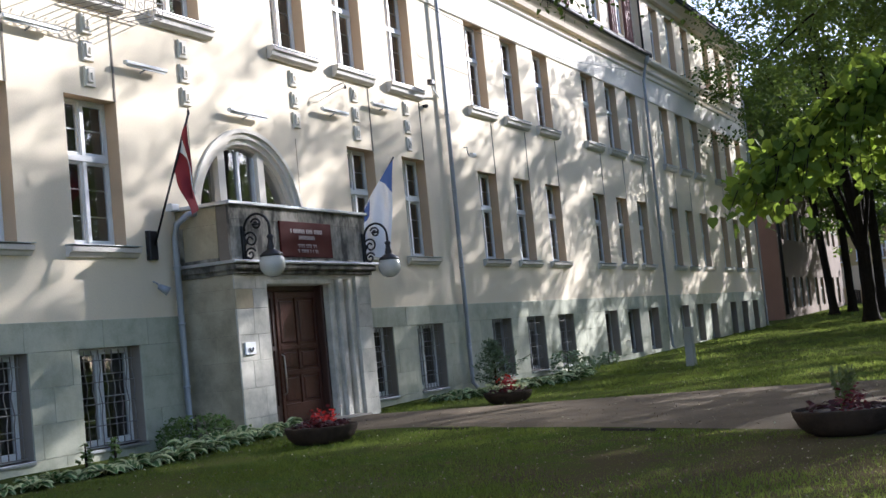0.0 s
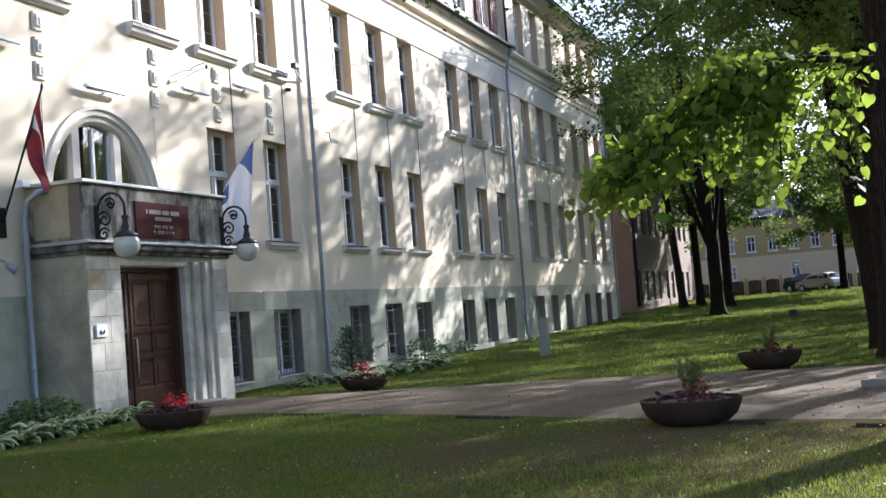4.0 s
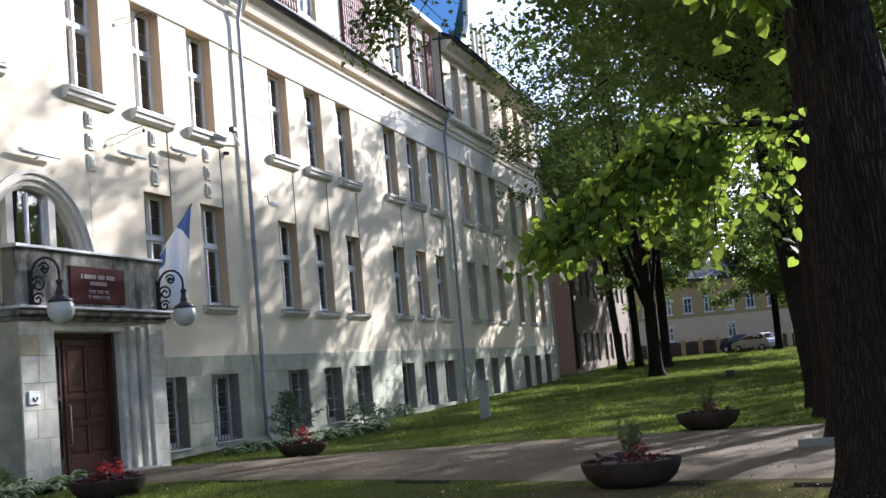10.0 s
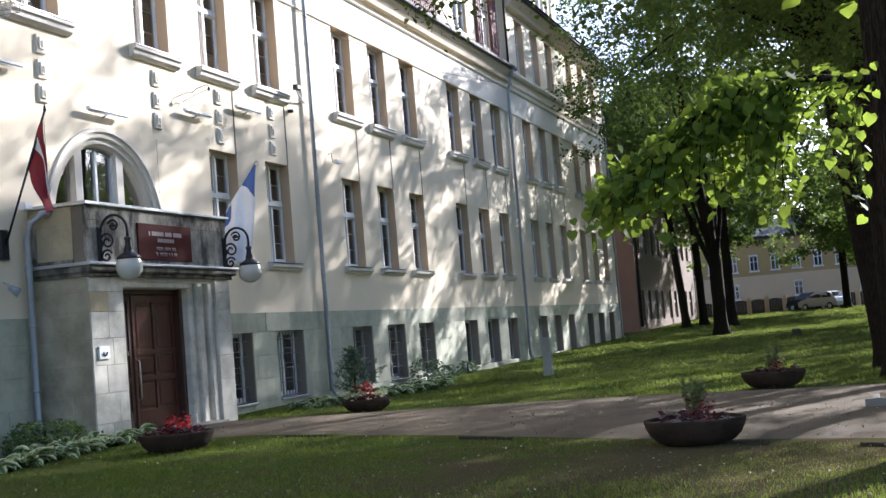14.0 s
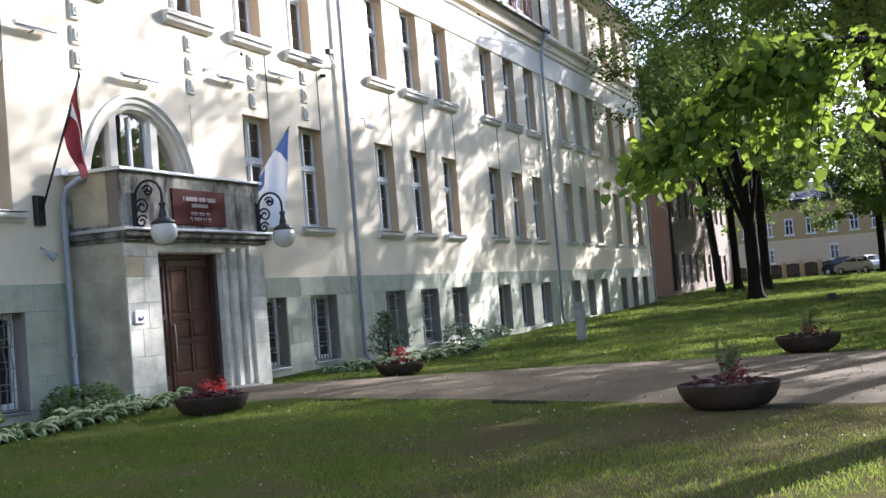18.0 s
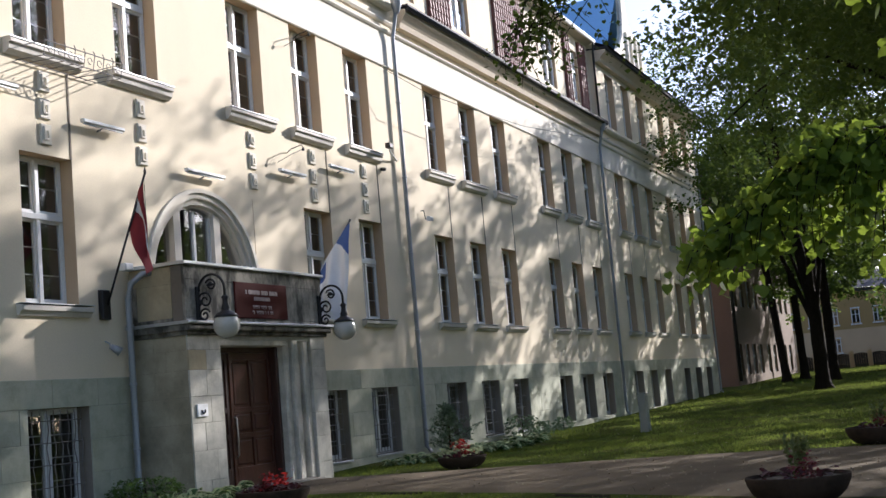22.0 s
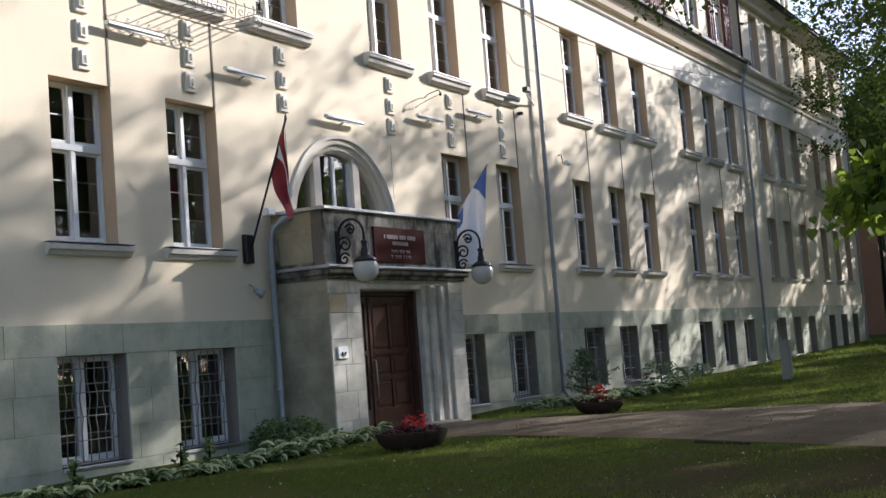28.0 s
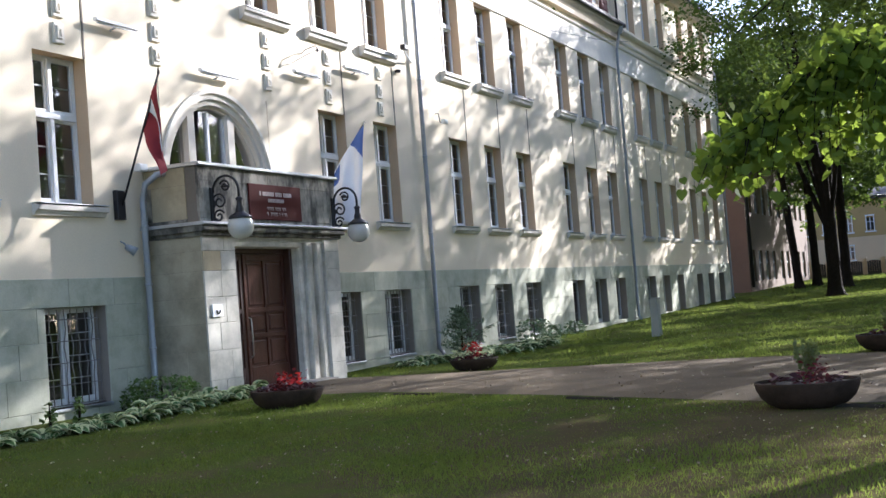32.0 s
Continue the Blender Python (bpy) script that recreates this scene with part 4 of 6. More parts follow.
part("coping", cop.data("coping", M_ZINC), porch, "bright zinc coping sheet")
# the double door
door = thing("entrance_door", "brown varnished oak door with raised panels, closed", "door", at=(21.0, -0.82, 0.12), kind="structure")
DW, DH = 2.2, 2.86
for x0, x1, y0, z0, z1 in ((0, 0.11, 0.0, 0, DH), (DW - 0.1, DW, -0.16, 0, DH), (0.11, DW - 0.1, -0.02, DH - 0.12, DH)):
    part("door_frame", Mesh().box(x0, x1, y0, 0.16, z0, z1, bevel=0.012).data("door_frame", M_DOORDARK), door)


def leaf(x0, x1, y, mm, wide):
    lf = part("door_leaf", Mesh().box(0, x1 - x0, 0.0, 0.05, 0.02, DH - 0.13, bevel=0.006).data("door_leaf", mm), door, at=(x0, y, 0))
    w = x1 - x0
    for a, b in ((0, 0.1), (w - 0.1, w)):
        part("stile", Mesh().box(a, b, -0.035, 0.0, 0.02, DH - 0.13, bevel=0.008).data("stile", mm), lf)
    for a, b in ((0.02, 0.42), (1.0, 1.1), (1.52, 1.62), (DH - 0.27, DH - 0.13)):
        part("rail", Mesh().box(0.1, w - 0.1, -0.035, 0.0, a, b, bevel=0.008).data("rail", mm), lf)
    cols = ((0.1, w - 0.1),) if not wide else ((0.1, w / 2 - 0.045), (w / 2 + 0.045, w - 0.1))
    if wide:
        part("rail", Mesh().box(w / 2 - 0.045, w / 2 + 0.045, -0.035, 0.0, 0.42, DH - 0.27, bevel=0.008).data("rail", mm), lf)
    for a, b in cols:
        for c, d in ((0.42, 1.0), (1.1, 1.52), (1.62, DH - 0.27)):
            part("raised_panel", Mesh().box(a + 0.04, b - 0.04, -0.028, 0.0, c + 0.05, d - 0.05, bevel=0.022).data("raised_panel", mm), lf)
    return lf


leaf(0.11, 0.52, 0.06, M_DOORDARK, False)
main_leaf = leaf(0.53, DW - 0.105, 0.03, M_DOOR, True)
part("door_handle", Mesh().tube([(0.07, -0.04, 0.62), (0.07, -0.10, 0.66), (0.07, -0.11, 1.0), (0.07, -0.10, 1.40), (0.07, -0.04, 1.44)], 0.016, 8).data("door_handle", M_BRASS, True), main_leaf, "long worn metal pull handle")
# intercom plate
bell = thing("intercom_panel", "white intercom panel with dark speaker on the stone pier", "intercom", at=(19.87, -1.275, 1.735))
part("plate", Mesh().box(-0.17, 0.17, -0.018, 0.012, -0.12, 0.12, bevel=0.008).data("plate", M_WHITE), bell)
part("speaker", Mesh().tube([(-0.06, -0.03, 0.01), (-0.045, -0.03, -0.04), (0, -0.03, -0.06), (0.045, -0.03, -0.04), (0.06, -0.03, 0.01)], 0.013, 6).data("speaker", M_IRON), bell)


# red plaque with writing
plaque = thing("school_sign", "dark red sign with worn lines of pale lettering", "sign", at=(22.215, -1.262, 3.88))
part("sign_board", Mesh().box(-1.0, 1.0, -0.035, 0, -0.365, 0.365, bevel=0.012).data("sign_board", M_PLAQUE), plaque)


for ws, z, h, low in (((0.06, 0.44, 0.26, 0.33), 0.17, 0.085, 0), ((0.62,), 0.04, 0.075, 0), ((0.26, 0.22, 0.16), -0.13, 0.07, 1), ((0.10, 0.28, 0.05, 0.05, 0.12), -0.24, 0.07, 1)):
    x = -(sum(ws) + 0.05 * (len(ws) - 1)) / 2
    for w in ws:
        n = max(1, int(w / 0.055))
        for k in range(n):
            bar = Mesh().box(0, w * 0.72 / n, -0.006, 0, (-h / 2 if not low else h * 0.12), h / 2)
            if low:
                bar.box(w * 0.5 / n, w * 0.72 / n, -0.006, 0, -h / 2, h * 0.12)
            part("lettering", bar.data("lettering", M_LETTER), plaque, at=(x + w * k / n, -0.035, z))
        x += w + 0.05


# ---- wall lanterns, flags and small fittings ----
def lantern():
    t = thing("wall_lantern", "black wrought iron bracket lantern with white glass globe", "lamp", at=(0, 0, 0), group="porch lanterns")
    arm = [(0, 0.0, 0.0), (0, -0.03, 0.3), (0, -0.03, 0.52)]
    for k in range(13):
        w = math.pi * k / 12
        arm.append((0, -0.03 - 0.29 * (1 - math.cos(w)), 0.52 + 0.30 * math.sin(w)))
    arm.append((0, -0.61, 0.36))
    part("arm", Mesh().tube(arm, 0.026, 8).data("arm", M_IRON, True), t)
    part("wall_plate", Mesh().box(-0.05, 0.05, -0.02, 0.02, -0.1, 0.62, bevel=0.01).data("wall_plate", M_IRON), t)

    def spiral(cy, cz, r, turns, ph, sgn):
        return [(0, cy + sgn * r * (1 - k / 26) * math.cos(ph + turns * 2 * math.pi * k / 22), cz + r * (1 - k / 26) * math.sin(ph + turns * 2 * math.pi * k / 22)) for k in range(22)]
    for cy, cz, r, sg in ((-0.31, 0.62, 0.12, 1), (-0.17, 0.34, 0.16, 1), (-0.14, 0.06, 0.13, -1), (0.0, 0.3, 0.09, 1), (-0.06, -0.06, 0.08, 1)):
        part("scroll", Mesh().tube(spiral(cy, cz, r, 1.5, 0.4, sg), 0.021, 6).data("scroll", M_IRON, True), t)
    part("rosette", Mesh().turned([(0.0, -0.02), (0.075, -0.02), (0.085, 0.0), (0.075, 0.02), (0.0, 0.02)], 12, at=(0, -0.31, 0.62)).data("rosette", M_IRON, True), t)
    part("cap", Mesh().turned([(0.0, 0.40), (0.045, 0.39), (0.075, 0.35), (0.05, 0.31), (0.055, 0.24), (0.085, 0.14), (0.08, 0.11), (0.10, 0.09), (0.20, 0.03), (0.235, -0.02), (0.22, -0.03)], 20, at=(0, -0.61, 0.0)).data("cap", M_IRON, True), t)
    part("globe", Mesh().turned([(0.2, -0.02)] + [(0.25 * math.sin(a), -0.175 + 0.25 * math.cos(a)) for a in np.linspace(0.9, math.pi, 14)], 24, at=(0, -0.61, 0.0)).data("globe", M_GLOBE, True), t, "white milk glass globe")
    return t


lamp = lantern()
lamp.location = (19.93, -1.285, 3.46)
copy_thing(lamp, pose(24.62, -1.285, 3.46))


def cloth(A, B, C, D, color_of, mats, amp=0.05, waves=3.0, n=26, mrows=36):
    """A hanging cloth between four corners (A, B on the pole; D below A, C below B), with folds."""
    A, B, C, D = map(Vector, (A, B, C, D))
    nrm = (B - A).cross(D - A).normalized()
    g = Mesh()
    P = []
    for j in range(mrows + 1):
        v = j / mrows
        for i in range(n + 1):
            u = i / n
            p = (A * (1 - u) + B * u) * (1 - v) + (D * (1 - u) + C * u) * v
            p = p + nrm * amp * math.sin(waves * 2 * math.pi * u + 1.5 * v) * min(1, v * 3 + 0.15) + nrm * amp * 0.4 * math.sin(9 * v + 4 * u)
            P.append(p)
    g.v = [tuple(p) for p in P]
    for j in range(mrows):
        for i in range(n):
            q = j * (n + 1) + i
            g.f.append((q, q + 1, q + n + 2, q + n + 1))
            g.m.append(color_of((i + 0.5) / n, (j + 0.5) / mrows))
    return g.data("cloth", mats, True)


flag = thing("flag_on_pole", "dark red and white flag hanging limp from a slanted pole", "flag", group="flags at the entrance")
part("pole", Mesh().tube([(18.78, -0.05, 3.75), (18.5, -1.3, 6.1)], 0.022, 8).data("pole", M_IRON, True), flag)
part("pole_bracket", Mesh().box(18.62, 18.86, -0.10, 0.0, 3.55, 4.1, bevel=0.02).data("pole_bracket", M_IRON), flag, "black iron pole socket")
part("finial", Mesh().turned([(0.0, 0.12), (0.02, 0.06), (0.028, 0.0), (0.012, -0.03)], 8, at=(18.5, -1.3, 6.1)).data("finial", M_IRON, True), flag)
part("cloth", cloth((18.52, -1.24, 6.02), (18.64, -0.75, 5.18), (18.42, -1.28, 4.2), (18.69, -1.2, 4.42), lambda u, v: 1 if abs(u - 0.5 + 0.62 * v) < 0.14 - 0.14 * v and v > 0.02 else 0, [M_REDFLAG, M_WHITEFLAG], amp=0.06, waves=1.3, n=60, mrows=80), flag, "dark red cloth with a white stripe")
flag2 = thing("flag_on_pole", "white and blue flag hanging from a slanted pole", "flag", group="flags at the entrance")
part("pole", Mesh().tube([(25.7, -0.05, 3.75), (26.45, -1.3, 6.0)], 0.022, 8).data("pole", M_IRON, True), flag2)
part("pole_bracket", Mesh().box(25.58, 25.82, -0.10, 0.0, 3.55, 4.1, bevel=0.02).data("pole_bracket", M_IRON), flag2)
part("cloth", cloth((26.44, -1.28, 5.95), (26.02, -0.6, 4.85), (25.2, -0.9, 3.6), (25.55, -1.5, 3.55), lambda u, v: 1 if u + 1.3 * v < 0.46 or (u > 0.8 and 0.03 < v < 0.3) else 0, [M_WHITEFLAG, M_BLUEFLAG], amp=0.06, waves=1.8, n=60, mrows=80), flag2, "white cloth with blue stripes")


def tube_lamp(x, z, l):
    t = thing("tube_light", "white fluorescent tube light on a bracket on the wall", "lamp", at=(x, 0, z), group="wall tube lights")
    part("housing", Mesh().box(-l / 2, l / 2, -0.20, -0.11, 0.0, 0.07, bevel=0.015).data("housing", M_WHITE), t)
    part("bracket", Mesh().tube([(0, 0, -0.06), (0, -0.08, -0.04), (0, -0.15, 0.0)], 0.02, 6).data("bracket", M_PIPE), t)
    part("tube", Mesh().tube([(-l / 2 + 0.04, -0.155, -0.02), (l / 2 - 0.04, -0.155, -0.02)], 0.018, 8).data("tube", M_WHITE, True), t)


for x, z, l in ((15.9, 7.5, 1.35), (18.85, 7.2, 1.2), (22.15, 6.7, 1.4), (25.85, 7.2, 1.2), (28.4, 7.65, 1.3)):
    tube_lamp(x, z, l)


def wall_arm(x, z):
    t = thing("cable_bracket", "small iron cable bracket with twisted wire on the wall", "bracket", at=(x, 0, z))
    part("arm", Mesh().tube([(0, 0, 0), (0.0, -0.12, 0.08), (0.0, -0.42, 0.14), (0.0, -0.46, 0.06)], 0.012, 6).data("arm", M_IRON), t)
    part("insulator", Mesh().turned([(0, -0.05), (0.03, -0.04), (0.035, 0.0), (0.02, 0.04), (0, 0.05)], 8, at=(0, -0.46, 0.03)).data("insulator", M_IRON, True), t)
    part("cable", Mesh().tube([(0, -0.46, 0.03), (-0.3, -0.3, -0.12), (-0.5, -0.02, -0.3)], 0.008, 5).data("cable", M_IRON), t)


wall_arm(26.6, 10.75)
wall_arm(25.9, 7.75)
flood = thing("floodlight", "white wall arm with a small floodlight and alarm box", "lamp", at=(30.9, 0, 8.45))
part("arm", Mesh().tube([(1.1, -0.05, -0.05), (0.2, -0.3, 0.05), (-0.1, -0.42, 0.12)], 0.03, 8).data("arm", M_WHITE), flood)
part("lamp_head", Mesh().box(-0.22, 0.02, -0.5, -0.36, 0.08, 0.22, bevel=0.02).data("lamp_head", M_IRON), flood)
part("alarm_box", Mesh().turned([(0, -0.05), (0.08, -0.04), (0.09, 0.03), (0, 0.05)], 10, at=(0.15, -0.06, -0.42)).data("alarm_box", M_IRON, True), flood)
cctv = thing("security_camera", "white security camera on a thin wall bracket", "camera", at=(33.5, 0, 6.85))
part("bracket", Mesh().tube([(0, 0, 0.25), (0, -0.1, 0.25), (-0.02, -0.14, 0.0), (0.05, -0.2, -0.05)], 0.015, 6).data("bracket", M_IRON), cctv)
part("housing", Mesh().box(-0.03, 0.22, -0.3, -0.18, -0.06, 0.06, bevel=0.02).data("housing", M_WHITE), cctv)
spot = thing("wall_spotlight", "small grey spotlight on the wall beside the downpipe", "lamp", at=(18.75, 0, 3.05))
part("head", Mesh().tube([(-0.05, -0.16, 0.0), (0.05, -0.3, -0.12)], [0.05, 0.09], 10).data("head", M_PIPE, True), spot)
part("bracket", Mesh().tube([(0, 0, 0.1), (-0.03, -0.12, 0.05), (-0.05, -0.16, 0.0)], 0.015, 6).data("bracket", M_PIPE), spot)
flood2 = thing("floodlight", "small white floodlight on the wall above the porch corner", "lamp", at=(19.25, 0, 4.55))
part("head", Mesh().box(-0.1, 0.14, -0.26, -0.1, -0.07, 0.07, bevel=0.02).data("head", M_WHITE), flood2)
part("bracket", Mesh().tube([(0, 0, 0), (0, -0.1, 0)], 0.02, 6).data("bracket", M_IRON), flood2)

# wrought iron flower rack at an upper window
rack = thing("flower_rack", "white wrought iron flower rack under the upper window", "rack", at=(16.75, 0, 8.08))
RW, RD = 2.1, 0.62
for k in range(9):
    x = RW * k / 8
    part("rib", Mesh().tube([(x, 0, 0.0), (x, -RD, -0.02), (x, -RD - 0.05, 0.25), (x, -RD - 0.02, 0.32)], 0.010, 5).data("rib", M_GRILLE), rack)
for y, z in ((-0.05, 0.0), (-RD, -0.02), (-RD - 0.05, 0.24)):
    part("rail", Mesh().tube([(0, y, z), (RW, y, z)], 0.012, 5).data("rail", M_GRILLE), rack)
for k in range(8):
    x = RW * (k + 0.5) / 8
    pts = [(x + 0.06 * math.cos(a), -RD - 0.04, 0.11 + 0.06 * math.sin(a)) for a in np.linspace(0, 5.2, 10)]
    part("scroll", Mesh().tube(pts, 0.008, 5).data("scroll", M_GRILLE), rack)
for x in (0.0, RW):
    part("end_bar", Mesh().tube([(x, 0, 0.24), (x, -RD - 0.05, 0.24)], 0.010, 5).data("end_bar", M_GRILLE), rack)
cab = Mesh()
cab.tube([(30.9, -0.46, 10.78), (33, -0.9, 10.35), (40, -1.2, 10.55), (48, -1.2, 11.4), (53.8, -0.5, 12.4)], 0.009, 5)
solo("overhead_cable", cab.data("overhead_cable", M_IRON), "thin dark cable strung along the facade", "cable")


# ---- leaves as one mesh from arrays ----
HEART = np.array([(0, 0), (0.30, -0.10), (0.5, 0.18), (0.42, 0.52), (0.0, 1.0), (-0.42, 0.52), (-0.5, 0.18), (-0.30, -0.10)])
NEEDLE = np.array([(0, 0), (0.13, 0.3), (0, 1.0), (-0.13, 0.3)])
KITE = np.array([(0, 0), (0.42, 0.4), (0, 1.0), (-0.42, 0.4)])


def leaf_cloud(name, pos, size, mats, shape=KITE, rs=None, droop=0.5, mi=None):
    """Flat leaves at pos with random turns; all in one mesh."""
    rs = rs or np.random.RandomState(1)
    n, k = len(pos), len(shape)
    yaw = rs.uniform(0, 2 * np.pi, n)
    tilt = rs.normal(droop, 0.5, n)
    roll = rs.normal(0, 0.5, n)
    sz = size * rs.uniform(0.6, 1.25, n)
    fwd = np.stack([np.cos(yaw) * np.cos(tilt), np.sin(yaw) * np.cos(tilt), -np.sin(tilt)], -1)
    side = np.stack([-np.sin(yaw), np.cos(yaw), np.zeros(n)], -1)
    up = np.cross(fwd, side)
    side2 = side * np.cos(roll)[:, None] + up * np.sin(roll)[:, None]
    v = pos[:, None, :] + sz[:, None, None] * (shape[None, :, :1] * side2[:, None, :] + shape[None, :, 1:] * fwd[:, None, :])
    v = v.reshape(-1, 3)
    me = bpy.data.meshes.new(name)
    me.vertices.add(len(v))
    me.vertices.foreach_set("co", v.ravel())
    me.loops.add(n * k)
    me.loops.foreach_set("vertex_index", np.arange(n * k))
    me.polygons.add(n)
    me.polygons.foreach_set("loop_start", np.arange(n) * k)
    me.polygons.foreach_set("loop_total", np.full(n, k))
    for m in mats if isinstance(mats, list) else [mats]:
        me.materials.append(m)
    if mi is not None:
        me.polygons.foreach_set("material_index", mi)
    me.update()
    me.validate()
    return me


def bark_trunk(g, pts, radii, sides, seed, furrow=0.05):
    """Trunk with furrowed ridges along its length."""
    rs = np.random.RandomState(seed)
    ph = rs.uniform(0, 6.28, 5)
    base = len(g.v)
    for i, (p, r) in enumerate(zip(pts, radii)):
        for k in range(sides):
            w = 2 * math.pi * k / sides
            q = r * (1 + furrow * (math.sin(11 * w + ph[0] + 1.4 * math.sin(p[2] * 2.1)) * 0.5 + math.sin(23 * w + ph[1] + 2.2 * math.sin(p[2] * 3.3 + ph[3])) * 0.6)
                     + 0.05 * math.sin(3 * w + ph[2] + p[2] * 0.5))
            g.v.append((p[0] + q * math.cos(w), p[1] + q * math.sin(w), p[2]))
    for i in range(len(pts) - 1):
        for k in range(sides):
            q = base + i * sides
            g.f.append((q + k, q + (k + 1) % sides, q + sides + (k + 1) % sides, q + sides + k))
            g.m.append(0)


def tree(x, y, h, r, z0, n, size, m, seed, tr=0.3, lean=(0, 0), label="", fork=None, sides=28, squash=1.0, cx=0.0, cy=0.0, twigs=None):
    rs = np.random.RandomState(seed)
    gzv = float(gz(np.array(x), np.array(y)))
    t = thing("tree", label or "mature linden with furrowed dark bark and full green crown", "tree", at=(x, y, gzv), group="lindens of the park")
    lw = 0.42 if fork else 0.32
    zt = fork or z0 + (h - z0) * 0.25
    g = Mesh()
    zs = np.r_[np.linspace(-0.15, 0.6, 6), np.linspace(0.9, zt, 16)]
    pts = [(lean[0] * z, lean[1] * z, z) for z in zs]
    rad = [tr * (1 + 0.55 * math.exp(-max(z, 0) / 0.28)) * (1 - 0.022 * max(z, 0)) for z in zs]
    bark_trunk(g, pts, rad, sides, seed)
    top = Vector(pts[-1])
    C = Vector((lean[0] * zt * 1.4 + cx, lean[1] * zt * 1.4 + cy, (z0 + h) / 2))
    # clumps of leaves inside the crown
    nc = max(230, n // 150)
    d = rs.normal(size=(nc, 3))
    d /= np.linalg.norm(d, axis=1)[:, None]
    rad_c = rs.uniform(0.35, 1.0, nc) ** 0.55
    bump = 1 + 0.22 * np.sin(3 * np.arctan2(d[:, 1], d[:, 0]) + seed) + 0.15 * np.sin(5 * d[:, 2] * 2 + seed * 1.7)
    cl = d * (rad_c * bump)[:, None] * np.array([r, r * squash, (h - z0) / 2]) + np.array(C)
    # limbs to some of the clumps
    pick = rs.choice(nc, 7 if fork else 16 if tr > 0.2 else 9, replace=False)
    for k in pick:
        e = Vector(cl[k])
        m1 = top.lerp(e, 0.4) + Vector(rs.normal(0, 0.55, 3)) + Vector((0, 0, 0.7))
        s = top + Vector((0, 0, -rs.uniform(0, 1.4)))
        g.tube([s, s.lerp(m1, 0.55), m1, m1.lerp(e, 0.55) + Vector((0, 0, 0.15)), e], [tr * lw, tr * lw * 0.8, tr * lw * 0.5, tr * lw * 0.28, 0.012], 7, cap=False)
        for q in range(3):
            e2 = Vector(cl[rs.randint(nc)])
            if (e2 - m1).length < r * 1.0:
                g.tube([m1, m1.lerp(e2, 0.5) + Vector((0, 0, 0.2)), e2], [tr * 0.11, tr * 0.06, 0.01], 5, cap=False)
    g.tube([top - Vector((0, 0, 0.3)), top.lerp(C, 0.6), Vector((C.x, C.y, h - 1.5))], [rad[-1], tr * 0.6, 0.04], 10, cap=False)
    part("trunk", g.data("trunk", M_BARK, True), t)
    per = n // nc
    pos = np.repeat(cl, per, axis=0) + rs.normal(size=(nc * per, 3)) * np.array([0.75, 0.75, 0.34]) * (0.085 * r + 0.09)
    part("crown", leaf_cloud("crown", pos, size, m, rs=rs), t)
    return t


